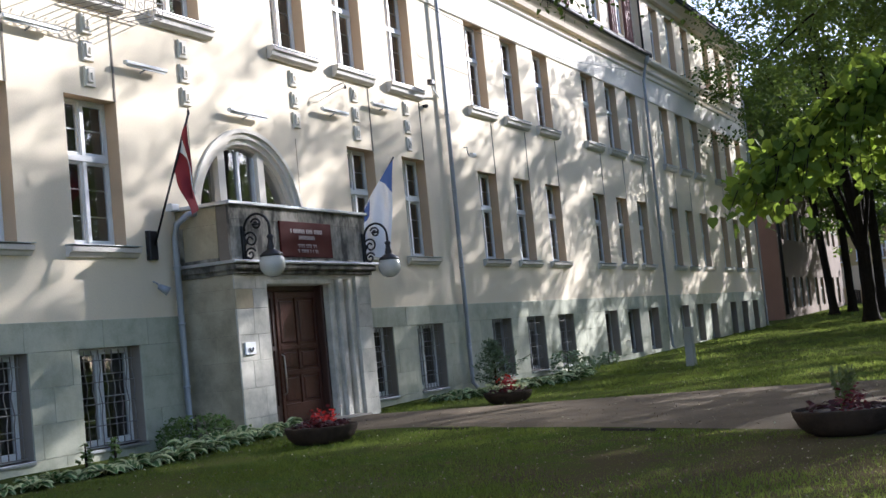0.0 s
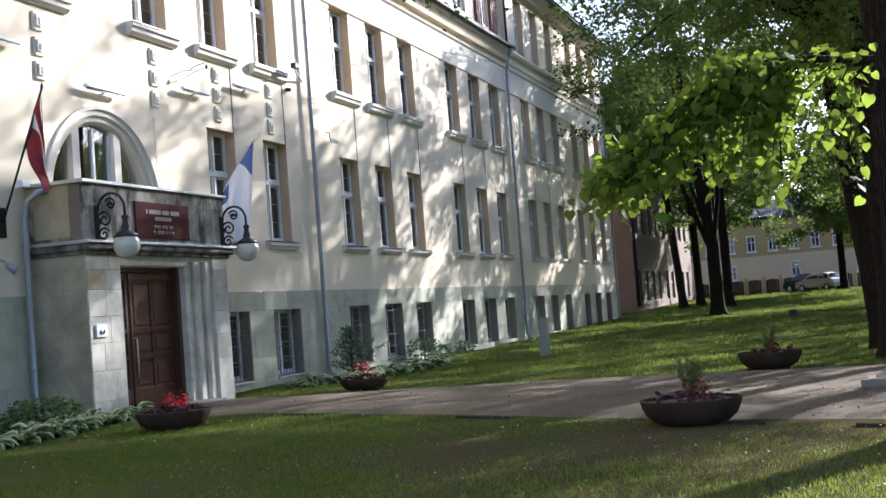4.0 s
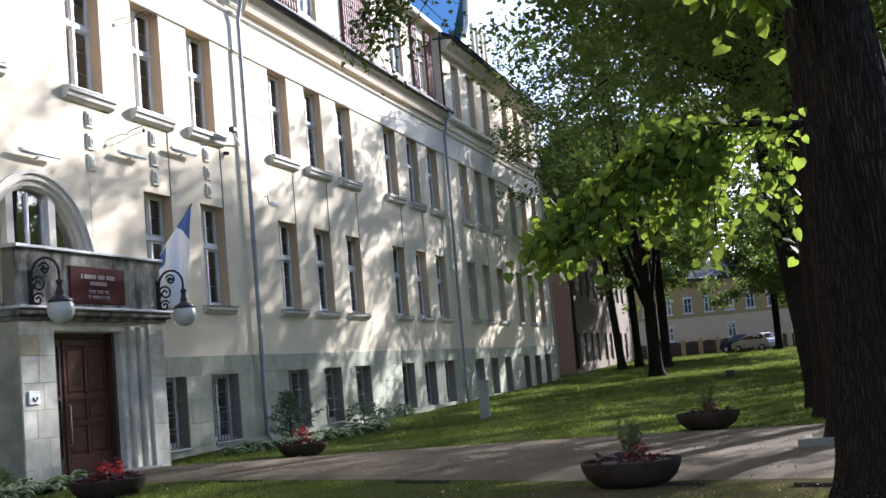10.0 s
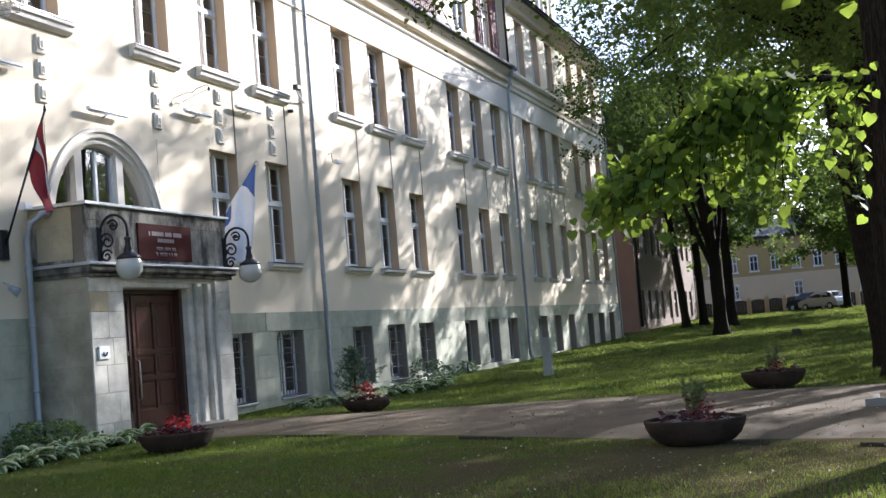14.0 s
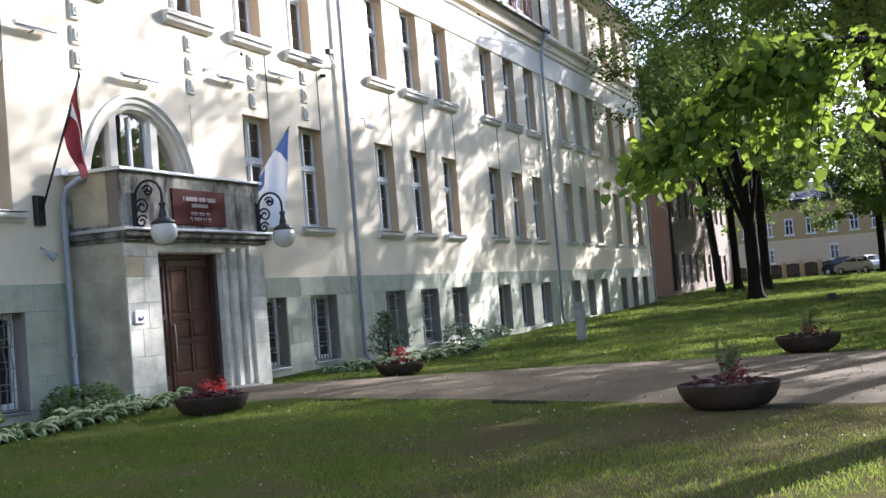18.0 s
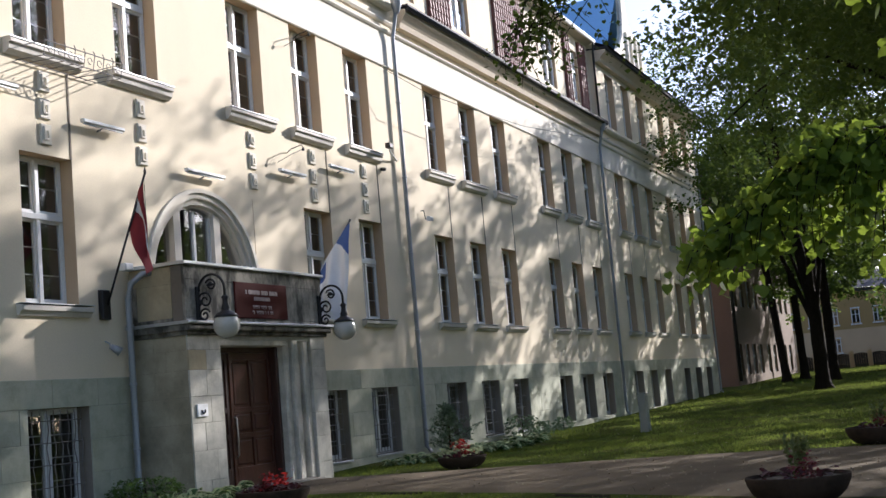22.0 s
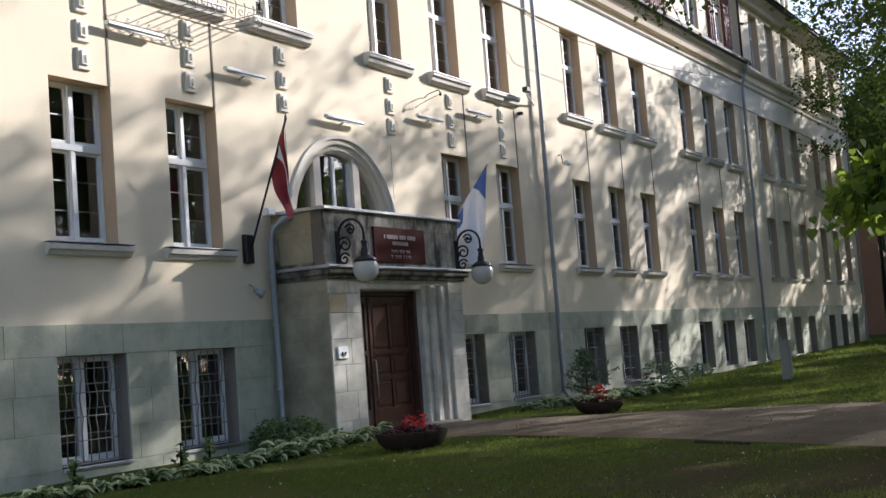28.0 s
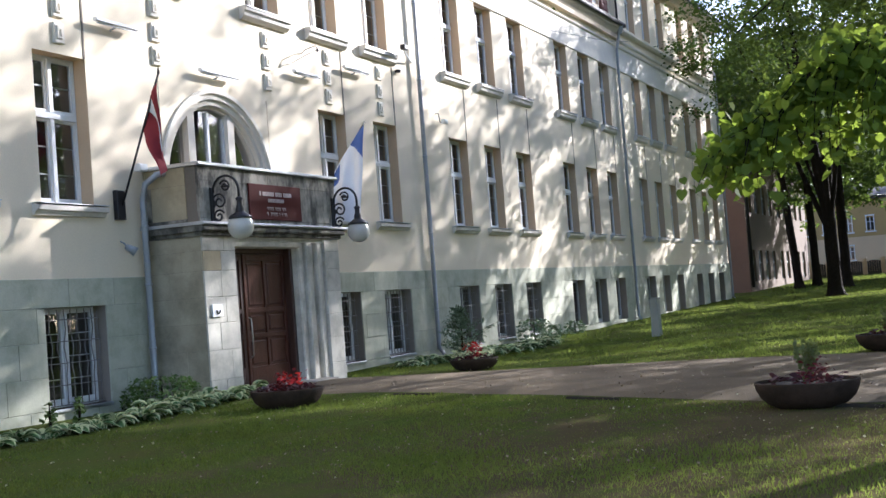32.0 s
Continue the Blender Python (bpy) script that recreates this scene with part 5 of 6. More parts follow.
TREES = [
    (8.5, -15.82, 17, 5.0, 6.0, 14000, 0.17, M_LEAF, 11, 0.25, (0.0, 0.13)),
    (12.98, -15.38, 17, 5.2, 5.6, 11000, 0.14, M_LEAF, 12, 0.27, (0.0, 0.02)),
    (18.95, -15.3, 17, 5.2, 5.0, 52000, 0.105, M_LEAF, 13, 0.27, (0.0, 0.0)),
    (25.9, -15.15, 18, 5.2, 4.6, 62000, 0.11, M_LEAF, 14, 0.27, (0.0, 0.01)),
    (29.6, -14.95, 18.2, 5.4, 4.8, 60000, 0.11, M_LEAF, 15, 0.26, (0.0, 0.10)),
    (56.5, -15.3, 19.6, 6.6, 8.6, 27000, 0.17, M_LEAF, 16, 0.3, (0.0, 0.05)),
    (63.6, -15.2, 22.6, 5.4, 10.0, 17000, 0.22, M_LEAFFAR, 17, 0.27, (0, 0)),
    (88.5, -15.4, 29, 6.0, 15.0, 10000, 0.25, M_LEAFFAR, 18, 0.3, (0, 0)),
    (97.0, -15.2, 15.5, 6.2, 3.4, 20000, 0.28, M_LEAFFAR, 19, 0.32, (0, 0.02)),
    (66.5, -6.8, 21.5, 6.9, 6.8, 33000, 0.18, M_LEAFFAR, 20, 0.35, (0, 0.0)),
    (80.6, -5.8, 19, 5.6, 6.5, 18000, 0.27, M_LEAFFAR, 21, 0.31, (0, 0.0)),
    (85, -2.3, 18, 4.6, 9.0, 18000, 0.28, M_LEAFFAR, 22, 0.27, (0, 0.08)),
    (89, -2.9, 18, 5.0, 8.0, 15000, 0.28, M_LEAFFAR, 23, 0.28, (0, 0.02)),
    # lindens with y below -20: mostly out of view, added for shade on lawn and path
    (35.0, -20.8, 16, 5.0, 8.0, 8500, 0.17, M_LEAF, 24, 0.28, (0, 0.0)),
    (40.5, -21, 17, 5.2, 5.0, 11500, 0.18, M_LEAF, 25, 0.28, (0, 0.0)),
    (44.2, -15.6, 20.8, 5.8, 11.0, 32000, 0.16, M_LEAF, 30, 0.27, (0, 0.0)),
    (51, -22, 17, 5.2, 5.0, 9500, 0.2, M_LEAF, 26, 0.28, (0, 0.0)),
    (64, -21, 14.5, 5.2, 4.3, 10000, 0.22, M_LEAFFAR, 35, 0.28, (0, 0.0)),
    (77, -21.5, 17, 5.8, 4.3, 11000, 0.24, M_LEAFFAR, 36, 0.28, (0, 0.0)),
    (72.5, -16.2, 12.5, 4.6, 3.8, 15000, 0.21, M_LEAFFAR, 37, 0.26, (0, 0.0)),
    (97, -3.8, 17, 5.0, 6.2, 14000, 0.3, M_LEAFFAR, 28, 0.16, (0, 0.0)),
    (105, -2.1, 17, 6.3, 5.4, 17000, 0.3, M_LEAFFAR, 29, 0.16, (0, 0.0)),
    (106, -12.1, 14, 5.4, 3.6, 15000, 0.3, M_LEAFFAR, 34, 0.3, (0, 0.0)),
]
CY = {0: 1.0, 1: 1.0, 2: 0.6, 3: -0.4, 4: -0.8, 9: 1.2}
for i, a in enumerate(TREES):
    tree(*a, sides=72 if i < 2 else 26, cy=CY.get(i, 0.0), cx=-1.2 if i == 9 else 0.0, squash=0.74 if i == 9 else 1.0, fork=4.4 if i == 9 else None)


# ---- the low branch that reaches out in front of the path ----
def low_branch():
    rs = np.random.RandomState(5)
    O = Vector((8.35, -15.03, 2.98))
    t = thing("linden_branch", "low linden branch with large backlit green leaves", "branch", at=O)
    main = [Vector((0, -0.05, 0)), Vector((0.0, 0.35, 0.06)), Vector((-0.1, 0.75, 0.06)), Vector((-0.2, 1.05, -0.13)), Vector((-0.25, 1.4, -0.37)), Vector((-0.3, 1.66, -0.57))]
    part("bough", Mesh().tube(main, [0.028, 0.024, 0.019, 0.014, 0.009, 0.004], 7, cap=False).data("bough", M_BARK, True), t)
    pos = []
    for k in range(86):
        # a fan of drooping side twigs, longest beside the trunk
        a = rs.uniform(0.0, 1.0) ** 0.9
        i = min(int(a * 5), 4)
        s = main[i].lerp(main[i + 1], a * 5 - i)
        drop = (1.0 - 0.72 * a ** 1.3) * rs.uniform(0.0, 1.0)
        out = rs.uniform(0.05, 0.42) * (1 - 0.5 * a)
        e = s + Vector((rs.uniform(-0.4, 0.45), out, -drop))
        mid = s.lerp(e, 0.5) + Vector((0, 0.04, 0.11 * drop))
        part("twig", Mesh().tube([s, mid, e], [0.006, 0.0045, 0.002], 5, cap=False).data("twig", M_BARK, True), t)
        m = 14 + int(22 * (e - s).length)
        for j in range(m):
            w = 0.12 + 0.92 * (j + rs.uniform(0, 1)) / m
            p = s.lerp(mid, w * 2) if w < 0.5 else mid.lerp(e, w * 2 - 1)
            pos.append(p + Vector(rs.normal(0, 0.055, 3)))
    for k in range(150):
        a = rs.uniform(0.05, 5)
        i = min(int(a), 4)
        pos.append(main[i].lerp(main[i + 1], a - i) + Vector((rs.normal(0, 0.1), rs.normal(0, 0.08), rs.normal(0.01, 0.05))))
    part("leaves", leaf_cloud("leaves", np.array([tuple(p) for p in pos]), 0.074, M_LEAFNEAR, shape=HEART, rs=rs, droop=0.7), t, "large heart-shaped leaves lit from behind")


def hanging_twig(at, reach, n, seed, size=0.08, m=M_LEAF):
    rs = np.random.RandomState(seed)
    t = thing("linden_twig", "hanging linden twig with small leaves against the facade", "branch", at=at)
    pos = []
    for k in range(n):
        e = Vector((rs.normal(0, reach * 0.4), rs.normal(0, reach * 0.5), rs.uniform(-reach * 0.5, 0.2)))
        s = Vector((rs.normal(0, 0.15), rs.normal(0, 0.3), reach * 0.9))
        m1 = s.lerp(e, 0.5) + Vector((0, rs.normal(0, 0.1), 0.12))
        part("twig", Mesh().tube([s, m1, e], [0.01, 0.007, 0.003], 5, cap=False).data("twig", M_BARK, True), t)
        for j in range(20):
            w = rs.uniform(0.3, 1.05)
            pos.append((m1.lerp(e, w * 2 - 1) if w > 0.5 else s.lerp(m1, w * 2)) + Vector(rs.normal(0, 0.07, 3)))
    part("leaves", leaf_cloud("leaves", np.array([tuple(p) for p in pos]), size, m, shape=HEART, rs=rs, droop=0.7), t)


low_branch()
hanging_twig((13.8, -10.7, 5.75), 0.75, 22, 31, 0.058)
hanging_twig((14.2, -10.3, 5.5), 0.6, 14, 32, 0.058)
hanging_twig((8.0, -14.85, 3.75), 0.42, 9, 33, 0.105, M_LEAFNEAR)


# ---- planters ----
def bowl(at, flowers, label, seed):
    rs = np.random.RandomState(seed)
    t = thing("planter_bowl", label, "planter", at=at, group="concrete flower bowls")
    t.scale = (1.0, 1.0, 0.86)
    part("bowl", Mesh().turned([(0.0, 0.0), (0.29, 0.0), (0.36, 0.012), (0.455, 0.06), (0.54, 0.15), (0.592, 0.27), (0.606, 0.345), (0.602, 0.365), (0.565, 0.368), (0.53, 0.31)], 40).data("bowl", M_BOWL, True), t)
    part("soil", Mesh().turned([(0.0, 0.345), (0.3, 0.34), (0.54, 0.32)], 24).data("soil", M_SOIL), t)
    n = 200 if flowers == "red" else 70
    a, q = rs.uniform(0, 6.28, n), np.sqrt(rs.uniform(0, 1, n)) * 0.48
    pos = np.stack([q * np.cos(a), q * np.sin(a), 0.34 + rs.uniform(0, 0.10, n)], -1)
    part("foliage", leaf_cloud("foliage", pos, 0.085, M_REDLEAF, rs=rs, droop=0.1, shape=HEART), t, "dark reddish bedding leaves")
    if flowers == "red":
        for (cx, cy, cr, mm, cnt) in ((0.0, 0.0, 0.17, M_REDPETAL, 80), (-0.36, -0.12, 0.13, M_PINKPETAL, 60), (0.36, 0.1, 0.12, M_PINKPETAL, 55), (0.12, -0.18, 0.1, M_REDPETAL, 24)):
            p = rs.normal(size=(cnt, 3)) * np.array([cr * 0.5, cr * 0.5, 0.075]) + np.array([cx, cy, 0.50])
            part("blossoms", leaf_cloud("blossoms", p, 0.06, mm, rs=rs, droop=0.0, shape=HEART), t, "red begonia blossoms")
    else:
        pos = []
        for k in range(16):
            a = rs.uniform(0, 6.28)
            e = Vector((0.17 * math.cos(a) * rs.uniform(0.2, 1), 0.17 * math.sin(a) * rs.uniform(0.2, 1), rs.uniform(0.6, 0.96)))
            s = Vector((e.x * 0.3, e.y * 0.3, 0.32))
            part("stem", Mesh().tube([s, e], 0.007, 5).data("stem", M_SHOOT), t)
            for j in range(15):
                pos.append(s.lerp(e, rs.uniform(0.25, 1.0)) + Vector(rs.normal(0, 0.02, 3)))
        part("upright_leaves", leaf_cloud("upright_leaves", np.array([tuple(p) for p in pos]), 0.06, M_SHOOT, rs=rs, droop=-1.1), t, "upright green shoots")
        for cx, cy in ((-0.36, -0.1), (0.36, -0.05)):
            p = rs.normal(size=(70, 3)) * np.array([0.075, 0.075, 0.085]) + np.array([cx, cy, 0.48])
            part("blossoms", leaf_cloud("blossoms", p, 0.05, M_PINKPETAL, rs=rs, droop=0.0, shape=HEART), t, "dark pink blossoms")
    return t


bowl((17.75, -4.0, 0.03), "red", "dark concrete bowl with red begonias beside the entrance", 41)
across = bowl((24.95, -4.3, 0.05), "red", "dark concrete bowl with orange-red flowers across the path", 42)
across.scale = (0.88, 0.88, 0.7)
rs = np.random.RandomState(45)
wreath = np.stack([0.42 * np.cos(np.linspace(0, 6.28, 150)), 0.42 * np.sin(np.linspace(0, 6.28, 150)), np.full(150, 0.5)], -1) + rs.normal(size=(150, 3)) * np.array([0.07, 0.07, 0.09])
part("pale_foliage", leaf_cloud("pale_foliage", wreath, 0.11, M_HOSTAEDGE, rs=rs, droop=0.1), across, "pale cream-green foliage round the flowers")
crest = rs.normal(size=(120, 3)) * np.array([0.11, 0.11, 0.09]) + np.array([0, 0, 0.68])
part("blossoms", leaf_cloud("blossoms", crest, 0.07, M_REDPETAL, rs=rs, droop=0.0, shape=HEART), across, "orange-red blossoms")
bowl((15.15, -12.72, 0.03), "pink", "dark concrete bowl with green shoots and dark pink flowers", 43)
bowl((24.7, -12.85, 0.05), "pink", "dark concrete bowl with a small shrub at the path edge", 44)


# ---- hostas, fern, small conifers by the wall ----
def hosta_leaf(seed):
    """One arching pointed leaf, green with cream margins, growing along +x."""
    rs = np.random.RandomState(seed)
    g = Mesh()
    l = rs.uniform(0.26, 0.42)
    w = l * 0.33
    up = rs.uniform(0.5, 1.2)
    prof = []
    for j in range(6):
        u = j / 5
        wd = w * math.sin(math.pi * min(1, 0.06 + 0.94 * u)) ** 0.7 if u < 1 else 0.0
        prof.append((0.04 + l * u, 0.03 + l * (up * u * 1.1 - (0.45 + 0.5 * up) * u * u), wd))
    for (r0, z0, w0), (r1, z1, w1) in zip(prof, prof[1:]):
        for s0, s1, mi in ((-1, -0.55, 1), (-0.55, 0, 0), (0, 0.55, 0), (0.55, 1, 1)):
            g.face([(r0, w0 * s0, z0 + abs(w0 * s0) * 0.35), (r0, w0 * s1, z0 + abs(w0 * s1) * 0.35), (r1, w1 * s1, z1 + abs(w1 * s1) * 0.35), (r1, w1 * s0, z1 + abs(w1 * s0) * 0.35)], mi)
    return g.data("leaf", [M_HOSTA, M_HOSTAEDGE])


HOSTA_LEAVES = [hosta_leaf(s) for s in range(51, 59)]
rng = random.Random(8)


def put_hosta(x, y, s=1.0):
    t = thing("hosta", "hosta clump with cream-edged green leaves by the wall", "plant", at=(x, y, float(gz(np.array(x), np.array(y))) - 0.02), group="hostas along the wall")
    t.scale = (s, s, s * rng.uniform(0.85, 1.15))
    for k in range(20):
        lf = part("leaf", HOSTA_LEAVES[rng.randrange(8)], t)
        lf.rotation_euler = (rng.uniform(-0.2, 0.2), rng.uniform(-0.35, 0.15), k * 2.4 + rng.uniform(-0.4, 0.4))


for k in range(24):
    u = k / 23
    put_hosta(12.3 + 8.4 * u + rng.uniform(-0.12, 0.12), -2.1 + 0.75 * max(0, u - 0.5) * 2 + rng.uniform(-0.18, 0.18), rng.uniform(0.75, 1.05) * (0.8 + 0.35 * u))
for k in range(14):
    u = k / 13
    put_hosta(17.5 + 3.2 * u, -1.55 + 0.35 * u + rng.uniform(-0.15, 0.15), rng.uniform(0.8, 1.1))
for k in range(5):
    put_hosta(10.4 + 0.4 * k, -2.15 + rng.uniform(-0.15, 0.15), rng.uniform(0.65, 0.85))
for k in range(40):
    u = rng.random()
    put_hosta(27.2 + 9.0 * u, -1.5 - 1.1 * math.sin(u * 2.6) * rng.uniform(0.5, 1.1), rng.uniform(0.75, 1.05))


def needle_bush(name, label, at, h, r, n, m, seed, size, cone=True):
    rs = np.random.RandomState(seed)
    t = thing(name, label, "shrub", at=at)
    g = Mesh().tube([(0, 0, 0), (0, 0, h * 0.95)], [0.03, 0.008], 6)
    part("stem", g.data("stem", M_BARK), t)
    z = rs.uniform(0.05, 1, n)
    rr = (1 - z if cone else np.sqrt(1 - (z - 0.3).clip(0, 1) ** 2)) * r * rs.uniform(0.2, 1.0, n) ** 0.5
    a = np.round(rs.uniform(0, 6.28, n) * 2.2) / 2.2 + rs.normal(0, 0.16, n)
    pos = np.stack([rr * np.cos(a), rr * np.sin(a), z * h - rr * 0.12], -1)
    part("foliage", leaf_cloud("foliage", pos, size, m, rs=rs, droop=0.25), t)


def conifer(at, h, r, seed):
    """Young fir: tiers of upswept boughs with needle sprays and gaps between."""
    rs = np.random.RandomState(seed)
    t = thing("young_conifer", "sparse young green conifer beside the downpipe", "shrub", at=at)
    g = Mesh().tube([(0, 0, 0), (0.03, 0, h * 0.5), (0, 0.02, h)], [0.03, 0.02, 0.006], 6)
    pos = []
    for q in range(8):
        z = h * (0.06 + 0.115 * q)
        ln = r * (1 - 0.105 * q)
        for k in range(6):
            a = k * 1.05 + q * 0.6 + rs.normal(0, 0.25)
            l2 = ln * rs.uniform(0.35, 1.15) * (1.25 if math.cos(a) > 0.2 and q < 5 else 0.75)
            s, e = Vector((0, 0, z)), Vector((l2 * math.cos(a), l2 * math.sin(a), z + l2 * rs.uniform(0.2, 0.5)))
            g.tube([s, e], [0.008, 0.003], 4)
            for w in np.linspace(0.15, 1, 48):
                pos.append(np.array(s.lerp(e, w)) + rs.normal(0, 0.03, 3))
    part("stem", g.data("stem", M_BARK), t)
    part("foliage", leaf_cloud("foliage", np.array(pos), 0.13, M_FIR, shape=NEEDLE, rs=rs, droop=0.0), t)


conifer((31.9, -1.0, 0.05), 1.4, 1.0, 61)
needle_bush("low_shrub", "low dark shrub under the basement windows", (38.4, -0.75, 0.05), 0.75, 0.6, 420, M_FIR, 62, 0.12, cone=False)
needle_bush("low_shrub", "low dark shrub under the basement windows", (39.9, -0.8, 0.05), 0.5, 0.5, 300, M_FIR, 63, 0.12, cone=False)
needle_bush("low_shrub", "low dark shrub under the basement windows", (43.0, -0.6, 0.05), 0.5, 0.4, 260, M_FIR, 64, 0.12, cone=False)
needle_bush("fern", "bushy green fern at the porch corner", (18.7, -0.75, 0.05), 0.6, 0.75, 1500, M_FERN, 65, 0.075, cone=False)
for k, x in enumerate((13.3, 15.6, 16.3)):
    needle_bush("seedling", "thin upright weed by the basement window", (x, -0.9, 0.05), 0.42, 0.16, 36, M_FERN, 66 + k, 0.14)

# ---- concrete post on the lawn, stump, edging box by the tree ----
post = thing("concrete_post", "pale concrete marker post standing on the lawn", "post", at=(36.95, -5.2, 0.03))
part("shaft", Mesh().box(-0.15, 0.15, -0.12, 0.12, 0.0, 1.12, bevel=0.03).data("shaft", M_POST), post)
part("foot", Mesh().box(-0.16, 0.16, -0.13, 0.13, 0.0, 0.25, bevel=0.03).data("foot", M_POST), post)
part("cap", Mesh().box(-0.17, 0.17, -0.14, 0.14, 1.12, 1.17, bevel=0.02).data("cap", M_POST), post)
stump = thing("tree_stump", "short weathered grey tree stump in the grass", "stump", at=(58.6, -11.1, 0.18))
part("wood", Mesh().turned([(0.28, -0.1), (0.21, 0.1), (0.18, 0.28), (0.15, 0.3), (0.0, 0.3)], 14).data("wood", M_STUMP), stump)
box = thing("tree_pit_edging", "broken concrete edging round a tree foot", "kerb", at=(18.75, -14.75, 0.08))
for x0, x1, y0, y1 in ((-0.35, 0.45, -0.04, 0.05), (-0.42, -0.34, -0.5, 0.15)):
    part("slab", Mesh().box(x0, x1, y0, y1, -0.05, 0.13, bevel=0.01).data("slab", M_KERB), box)

# ---- neighbouring building behind the first trees ----
nb = thing("neighbour_building", "grey-brown rendered building with red-brown end wall", "building", kind="structure")
NX, NY = 84.6, 0.8
rows_z = ((1.3, 3.4), (6.0, 8.0), (10.3, 12.2))
ops = []
for k in range(9):
    x = 85.6 + 2.75 * k + (0.9 if k > 3 else 0)
    for z in rows_z:
        ops.append((x, x + 1.45, *z))
part("street_wall", rect_wall(NX, 112, 0.0, 14.8, ops, 0.2, y=NY).data("street_wall", [M_GREYWALL, M_GREYWALL]), nb)
e = Mesh()
e.face([(NX, NY, 0), (NX, NY, 14.8), (NX, 12, 14.8), (NX, 12, 0)])
part("end_wall", e.data("end_wall", M_BROWNWALL), nb, "red-brown rendered end wall")
e = Mesh()
e.face([(112, NY, 0), (112, 12, 0), (112, 12, 14.8), (112, NY, 14.8)])
e.face([(NX, 12, 0), (NX, 12, 14.8), (112, 12, 14.8), (112, 12, 0)])
e.face([(NX - 0.3, NY - 0.5, 14.8), (112, NY - 0.5, 14.8), (112, 6, 17.5), (NX - 0.3, 6, 17.5)])
e.face([(NX - 0.3, 12, 14.8), (NX - 0.3, 6, 17.5), (112, 6, 17.5), (112, 12, 14.8)])
part("roof", e.data("roof", M_ROOFDARK), nb)
for a, b, c, d in ops:
    put_window(a, b, c, d, 0.6, 1, 1, m=M_GREYFRAME, parent=nb, y=NY + 0.15)
# a single dark sheet in place of the unlit rooms
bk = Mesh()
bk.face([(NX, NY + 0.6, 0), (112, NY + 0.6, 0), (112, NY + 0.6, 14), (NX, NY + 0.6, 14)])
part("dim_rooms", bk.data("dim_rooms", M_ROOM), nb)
part("downpipe", Mesh().tube([(NX + 0.1, NY - 0.15, 14.8), (NX + 0.1, NY - 0.15, 0.9)], 0.12, 8).data("downpipe", M_IRON, True), nb, "black downpipe")

# ---- street at the far end: yellow house, fence, cars ----
yh = thing("yellow_house", "ochre yellow two-storey house with white window surrounds", "house", kind="structure")
HX = 128.0
yo = []
for k in range(15):
    yo.append((-13.6 + 2.05 * k, -12.95 + 2.05 * k))
g = Mesh()
y0, y1 = -18.0, 18.0
ys = sorted({y0, y1, *[a for o in yo for a in o]})
for a, b in zip(ys, ys[1:]):
    inside = any(o[0] < (a + b) / 2 < o[1] for o in yo)
    for c, d, mi in ((0.5, 2.6, 1), (2.6, 3.7, 1), (3.7, 4.7, 1), (4.7, 5.3, 0), (5.3, 6.5, 0), (6.5, 8.6, 0)):
        low = any(o[0] < (a + b) / 2 < o[1] for o in yo[::3])
        if (inside and (c, d) == (5.3, 6.5)) or (low and (c, d) == (2.6, 3.7)):
            continue
        g.face([(HX, b, c), (HX, a, c), (HX, a, d), (HX, b, d)], mi)
part("wall", g.data("wall", [M_YELLOW, M_PINK]), yh)
# flat dark backing, standing in for room shade
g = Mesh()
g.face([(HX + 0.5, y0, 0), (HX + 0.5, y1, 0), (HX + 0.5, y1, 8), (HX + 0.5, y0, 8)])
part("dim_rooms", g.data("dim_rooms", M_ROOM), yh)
g = Mesh()
g.face([(HX - 0.5, y0, 8.6), (HX - 0.5, y1, 8.6), (HX + 6, y1, 10.6), (HX + 6, y0, 10.6)])
g.box(HX - 0.3, HX + 0.1, y0, y1, 8.3, 8.6)
part("roof", g.data("roof", M_ROOFDARK), yh)
for k, (a, b) in enumerate(yo):
    for c, d in ((2.6, 3.7), (5.3, 6.5))[0 if k % 3 == 0 else 1:]:
        w = Mesh()
        w.box(HX - 0.08, HX + 0.05, a - 0.08, a, c - 0.1, d + 0.15)
        w.box(HX - 0.08, HX + 0.05, b, b + 0.08, c - 0.1, d + 0.15)
        w.box(HX - 0.1, HX + 0.05, a - 0.12, b + 0.12, d + 0.15, d + 0.27)
        w.box(HX - 0.1, HX + 0.05, a - 0.2, b + 0.2, c - 0.24, c - 0.1)
        w.box(HX + 0.02, HX + 0.08, (a + b) / 2 - 0.05, (a + b) / 2 + 0.05, c, d)
        w.box(HX + 0.02, HX + 0.08, a, b, c + (d - c) * 0.62, c + (d - c) * 0.62 + 0.08)
        wo = part("window", w.data("window", M_WHITE), yh)
        p = Mesh()
        p.face([(HX + 0.06, b, c), (HX + 0.06, a, c), (HX + 0.06, a, d), (HX + 0.06, b, d)])
        part("pane", p.data("pane", M_GLASS), wo)
fence = thing("fence", "dark board fence between pale pillars along the street", "fence")
for k in range(17):
    y = 12 - 1.55 * k
    part("pillar", Mesh().box(114.8, 115.2, y - 0.19, y + 0.19, 0.6, 2.5, bevel=0.03).data("pillar", M_PINK), fence)
    for j in range(6):
        part("board", Mesh().box(114.95, 115.0, y - 0.2 - 0.19 * (j + 1) + 0.02, y - 0.2 - 0.19 * j, 0.8, 2.2 + 0.08 * math.sin(j * math.pi / 5)).data("board", M_FENCE), fence)


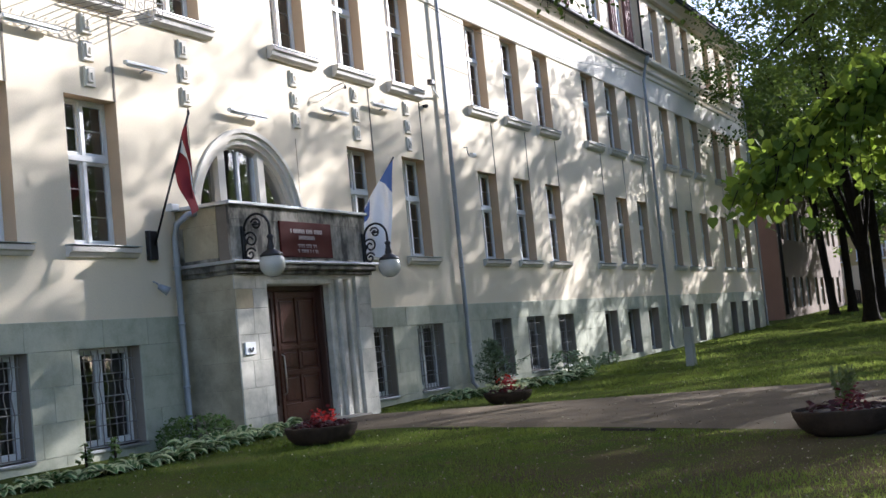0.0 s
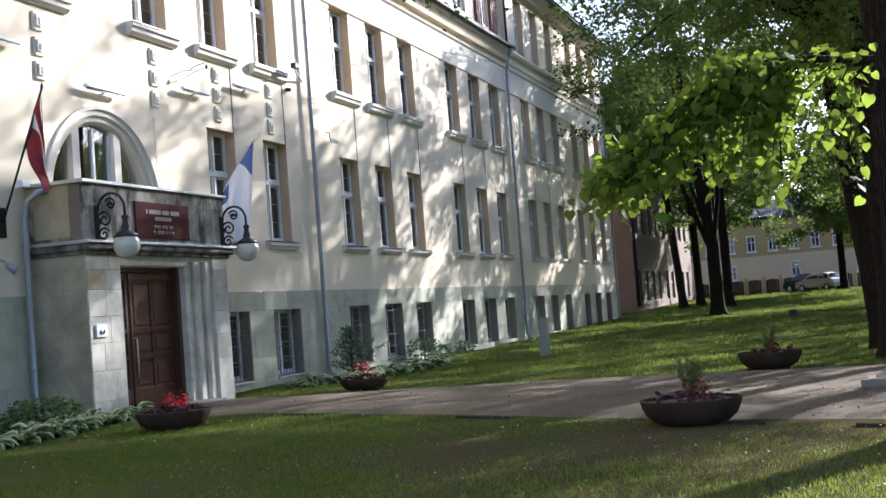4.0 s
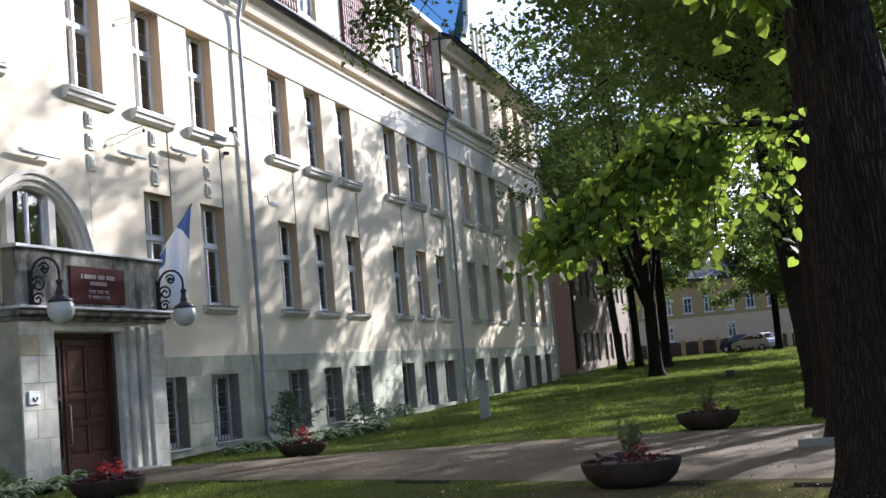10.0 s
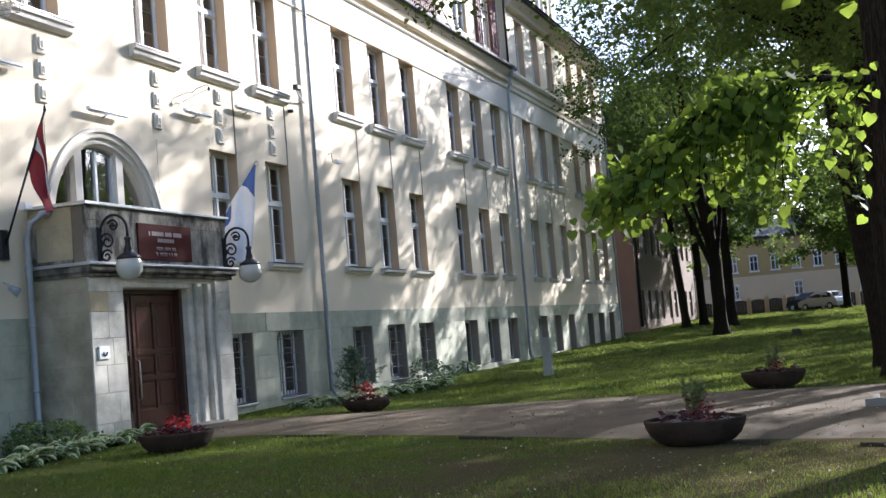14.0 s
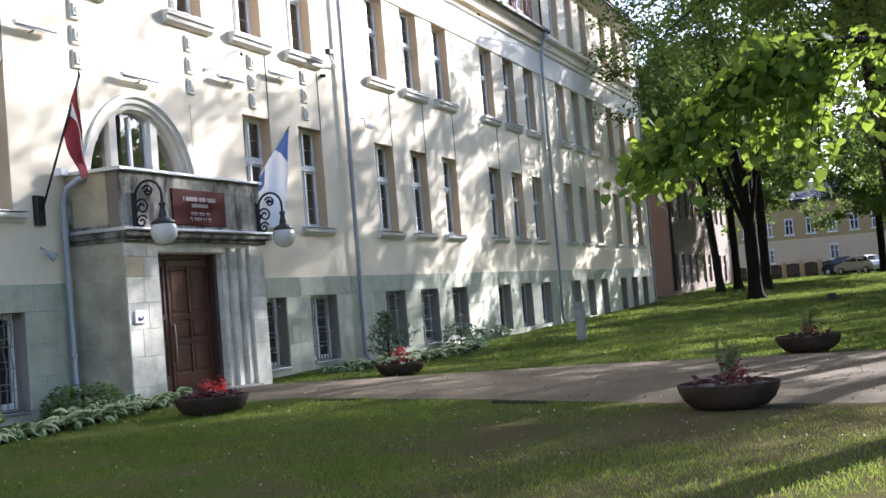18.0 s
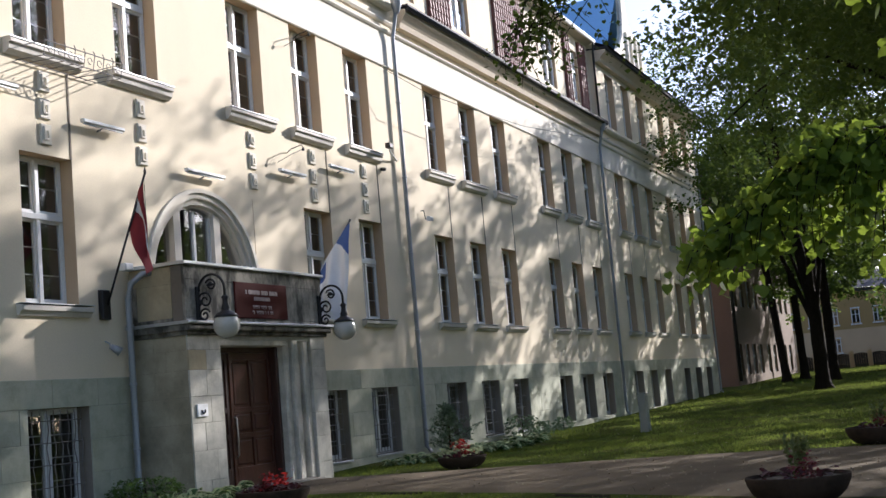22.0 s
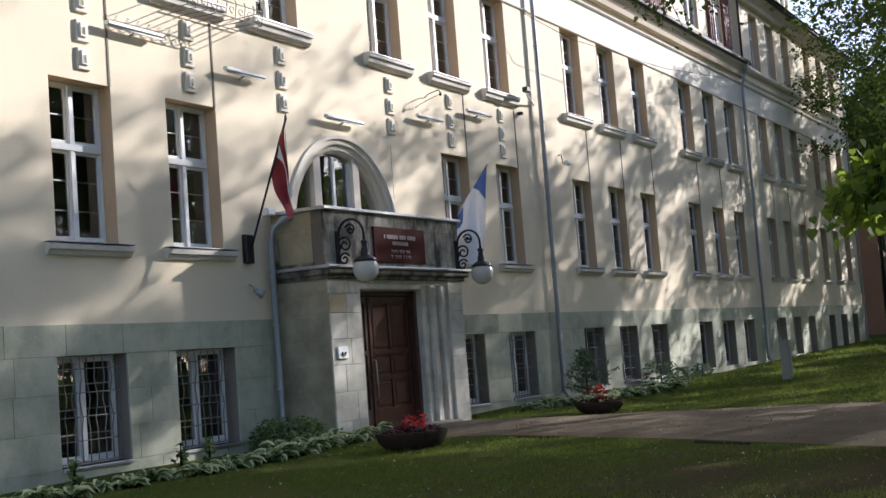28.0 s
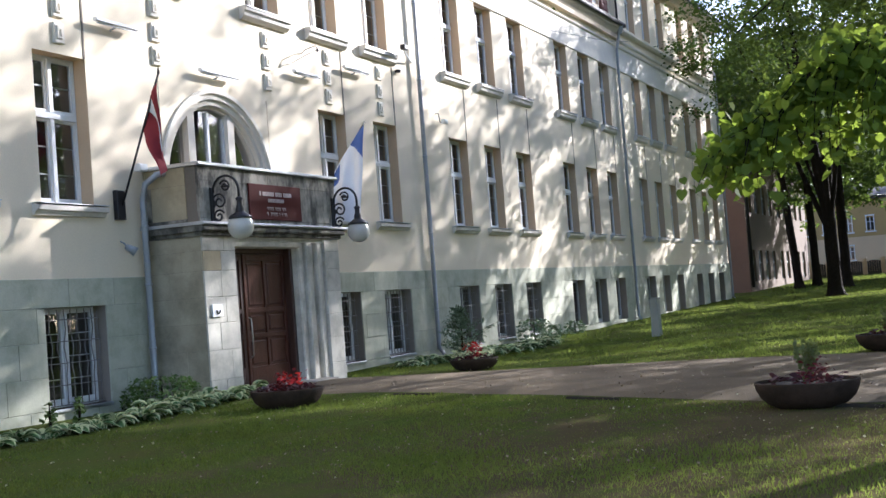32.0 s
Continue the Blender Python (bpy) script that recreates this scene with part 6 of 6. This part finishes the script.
def car(at, heading, paint, label):
    t = thing("parked_car", label, "car", at=at, group="cars on the street")
    t.rotation_euler = (0, 0, radians(heading))
    prof = [(-2.05, 0.3), (-2.1, 0.62), (-1.95, 0.92), (-1.75, 1.0), (-1.35, 1.38), (-0.9, 1.5), (0.3, 1.48), (0.75, 1.3), (1.15, 0.98), (1.85, 0.85), (2.08, 0.62), (2.1, 0.32)]
    b = Mesh()
    n = len(prof)
    hw = [0.82, 0.86, 0.86, 0.84, 0.68, 0.62, 0.62, 0.68, 0.82, 0.82, 0.8, 0.78]
    for s in (-1, 1):
        b.v.extend((x, s * w, z) for (x, z), w in zip(prof, hw))
    for i in range(n - 1):
        b.face([b.v[i], b.v[i + 1], b.v[n + i + 1], b.v[n + i]])
    for s in (0, n):
        low = [b.v[s + i] for i in (0, 1, 2, 3, 8, 9, 10, 11)]
        b.face(low)
        b.face([b.v[s + i] for i in (3, 4, 5, 6, 7, 8)])
    part("body", b.data("body", paint), t)
    for s in (-1, 1):
        k = Mesh()
        k.face([(-1.5, s * 0.835, 1.02), (-1.28, s * 0.705, 1.34), (-0.45, s * 0.645, 1.42), (-0.45, s * 0.83, 1.02)])
        k.face([(-0.38, s * 0.83, 1.02), (-0.38, s * 0.645, 1.42), (0.28, s * 0.645, 1.41), (0.7, s * 0.70, 1.27), (1.0, s * 0.825, 1.02)])
        part("side_glass", k.data("side_glass", M_CARGLASS), t)
        for x in (-1.3, 1.3):
            w = part("wheel", Mesh().tube([(x, s * 0.66, 0.3), (x, s * 0.87, 0.3)], 0.3, 16).data("tyre", M_RUBBER), t)
            part("rim", Mesh().tube([(x, s * 0.86, 0.3), (x, s * 0.885, 0.3)], 0.18, 12).data("rim", M_ZINC), w)
    k = Mesh()
    k.face([(0.4, -0.6, 1.44), (0.4, 0.6, 1.44), (1.1, 0.75, 1.02), (1.1, -0.75, 1.02)])
    k.face([(-1.68, -0.75, 1.04), (-1.68, 0.75, 1.04), (-1.33, 0.62, 1.38), (-1.33, -0.62, 1.38)])
    for i, p in enumerate(k.v):
        k.v[i] = (p[0] + (0.04 if p[0] > 0 else -0.04), p[1], p[2] + 0.03)
    part("windscreen", k.data("windscreen", M_CARGLASS), t)
    for s in (-0.6, 0.6):
        part("headlight", Mesh().box(2.0, 2.11, s - 0.17, s + 0.17, 0.62, 0.76).data("headlight", M_GLOBE), t)
    return t


car((109.5, -10.15, 0.93), 52, M_CARPAINT, "silver hatchback parked on the far street")
car((113.0, -8.9, 0.97), 52, M_CARBLUE, "dark blue car parked behind the silver one")

# distant greenery behind the street
rs = np.random.RandomState(77)
n = 26000
px_ = rs.uniform(118, 126, n)
py_ = rs.uniform(-60, 30, n)
blob = 5.0 + 4.0 * np.sin(py_ * 0.35 + 1) + 2.5 * np.sin(py_ * 0.9)
far = np.stack([px_ + 22, py_, 1 + rs.uniform(0, 1, n) * (9 + blob)], -1)
solo("far_trees", leaf_cloud("far_trees", far, 0.6, M_LEAFFAR, rs=rs), "distant park trees behind the street", "trees", kind="stuff")
# added out of view, dense enough that the basement panes mirror leaves, not sky
n = 60000
side = np.stack([rs.uniform(15, 125, n), -30 - rs.uniform(0, 9, n), rs.uniform(0, 1, n) ** 0.8 * 14], -1)
solo("hedge_trees", leaf_cloud("hedge_trees", side, 0.5, M_LEAFFAR, rs=rs), "unseen dense greenery beside the park, added for window reflections", "trees", kind="stuff")

# ---- grass, fallen leaves ----
def grass():
    rs = np.random.RandomState(3)
    zones = [(9, 20, -16, -2.4, 950, 0.042), (17, 36, -16, -0.6, 190, 0.075), (36, 75, -16, -0.3, 55, 0.10), (75, 110, -14, 0.5, 14, 0.16), (5, 12, -20, -3, 420, 0.05)]
    P, H = [], []
    for x0, x1, y0, y1, dens, h in zones:
        n = int((x1 - x0) * (y1 - y0) * dens)
        x, y = rs.uniform(x0, x1, n), rs.uniform(y0, y1, n)
        patch = np.sin(x * 1.1 + 2 * np.sin(y * 0.9)) * np.cos(y * 1.3 + x * 0.3)
        pl = np.where(y > -6, 19.75 + 0.36 * np.minimum(0, y + 4), 19.03 + (y + 6) * 0.565)
        fr = rs.uniform(0, 1, n) ** 2 * 0.3
        onpath = (x > pl + fr) & (x < 24.6 + 0.25 * np.sin(y * 0.5) - fr) & (y < -1.0)
        bare = np.exp(-(((x - 12.5) / 5.0) ** 2 + ((y + 12.6) / 3.8) ** 2)) * 0.62
        keep = (~onpath) & (rs.uniform(0, 1, n) > bare * (0.62 + 0.5 * np.sin(x * 2.3 + 1.7 * np.sin(y * 2.1)))) & (rs.uniform(-1, 1, n) < 0.75 + patch * 0.8) & ~((x > 19.4) & (x < 24.9) & (y > -1.4)) & (y < -0.05)
        P.append(np.stack([x, y, gz(x, y) - 0.015], -1)[keep])
        H.append((h * rs.uniform(0.5, 1.3, n) * (0.8 + 0.3 * patch))[keep])
    p, h = np.concatenate(P), np.concatenate(H)
    n = len(p)
    a = rs.uniform(0, 6.28, n)
    wd = h * rs.uniform(0.09, 0.16, n)
    lean = rs.normal(0, 0.45, (n, 2)) * h[:, None]
    v = np.empty((n, 3, 3))
    v[:, 0] = p + np.stack([np.cos(a) * wd, np.sin(a) * wd, 0 * a], -1)
    v[:, 1] = p - np.stack([np.cos(a) * wd, np.sin(a) * wd, 0 * a], -1)
    v[:, 2] = p + np.concatenate([lean, h[:, None]], 1)
    me = bpy.data.meshes.new("grass")
    me.vertices.add(n * 3)
    me.vertices.foreach_set("co", v.ravel())
    me.loops.add(n * 3)
    me.loops.foreach_set("vertex_index", np.arange(n * 3))
    me.polygons.add(n)
    me.polygons.foreach_set("loop_start", np.arange(n) * 3)
    me.polygons.foreach_set("loop_total", np.full(n, 3))
    me.materials.append(M_BLADE)
    me.update()
    me.validate()
    solo("grass", me, "short uneven park grass", "grass", kind="stuff")


grass()
rs = np.random.RandomState(9)
n = 230
fx, fy = rs.uniform(10, 45, n), rs.uniform(-15.5, -2.5, n)
fall = np.stack([fx, fy, gz(fx, fy) + np.where((fx > 13) & (fx < 25), 0.075, 0.04)], -1)
solo("fallen_leaves", leaf_cloud("fallen_leaves", fall, 0.036, M_YELLOWLEAF, rs=rs, droop=0.0), "scattered pale fallen petals and leaves", "leaves", kind="stuff")

n = 2600
fx, fy = rs.uniform(9.5, 24, n), -16 + 13.5 * rs.uniform(0, 1, n) ** 1.5
fall = np.stack([fx, fy, np.where(fx > 19.03 + np.minimum(0, fy + 6) * 0.565, 0.125, gz(fx, fy) + 0.035)], -1)
solo("leaf_litter", leaf_cloud("leaf_litter", fall, 0.03, [M_LITTER, M_YELLOWLEAF], rs=rs, droop=0.0, mi=(rs.uniform(0, 1, n) < 0.07).astype(int)), "dry brown leaf litter and petals on path and bare soil", "leaves", kind="stuff")

# ---- stone slabs of the plinth ----
rng = random.Random(21)
courses = [(-0.3, 0.235), (0.235, 0.8), (0.8, 1.39), (1.39, 1.98), (1.98, Z_PLINTH)]
for z0, z1 in courses:
    x = 9.5
    while x < 73.9:
        x2 = min(x + rng.uniform(1.2, 2.2) * (1.2 if x > 45 else 1.0), 74.0)
        spans = [(x, x2)]
        for a, b, c, d in base_open + [(19.5, 24.82, -1, 9)]:
            if d <= z0 + 0.01 or c >= z1 - 0.02:
                continue
            nxt = []
            for s, e in spans:
                if b <= s or a >= e:
                    nxt.append((s, e))
                else:
                    if a - s > 0.08:
                        nxt.append((s, a))
                    if e - b > 0.08:
                        nxt.append((b, e))
            spans = nxt
        for s, e in spans:
            me = Mesh().box(0, e - s - 0.006, 0, 0.05, 0, z1 - z0 - 0.006, bevel=0.004).data("stone_slab", M_STONE)
            part("stone_slab", me, building, at=(s + 0.004, -0.028 - rng.uniform(0, 0.005), z0 + 0.004))
        x = x2
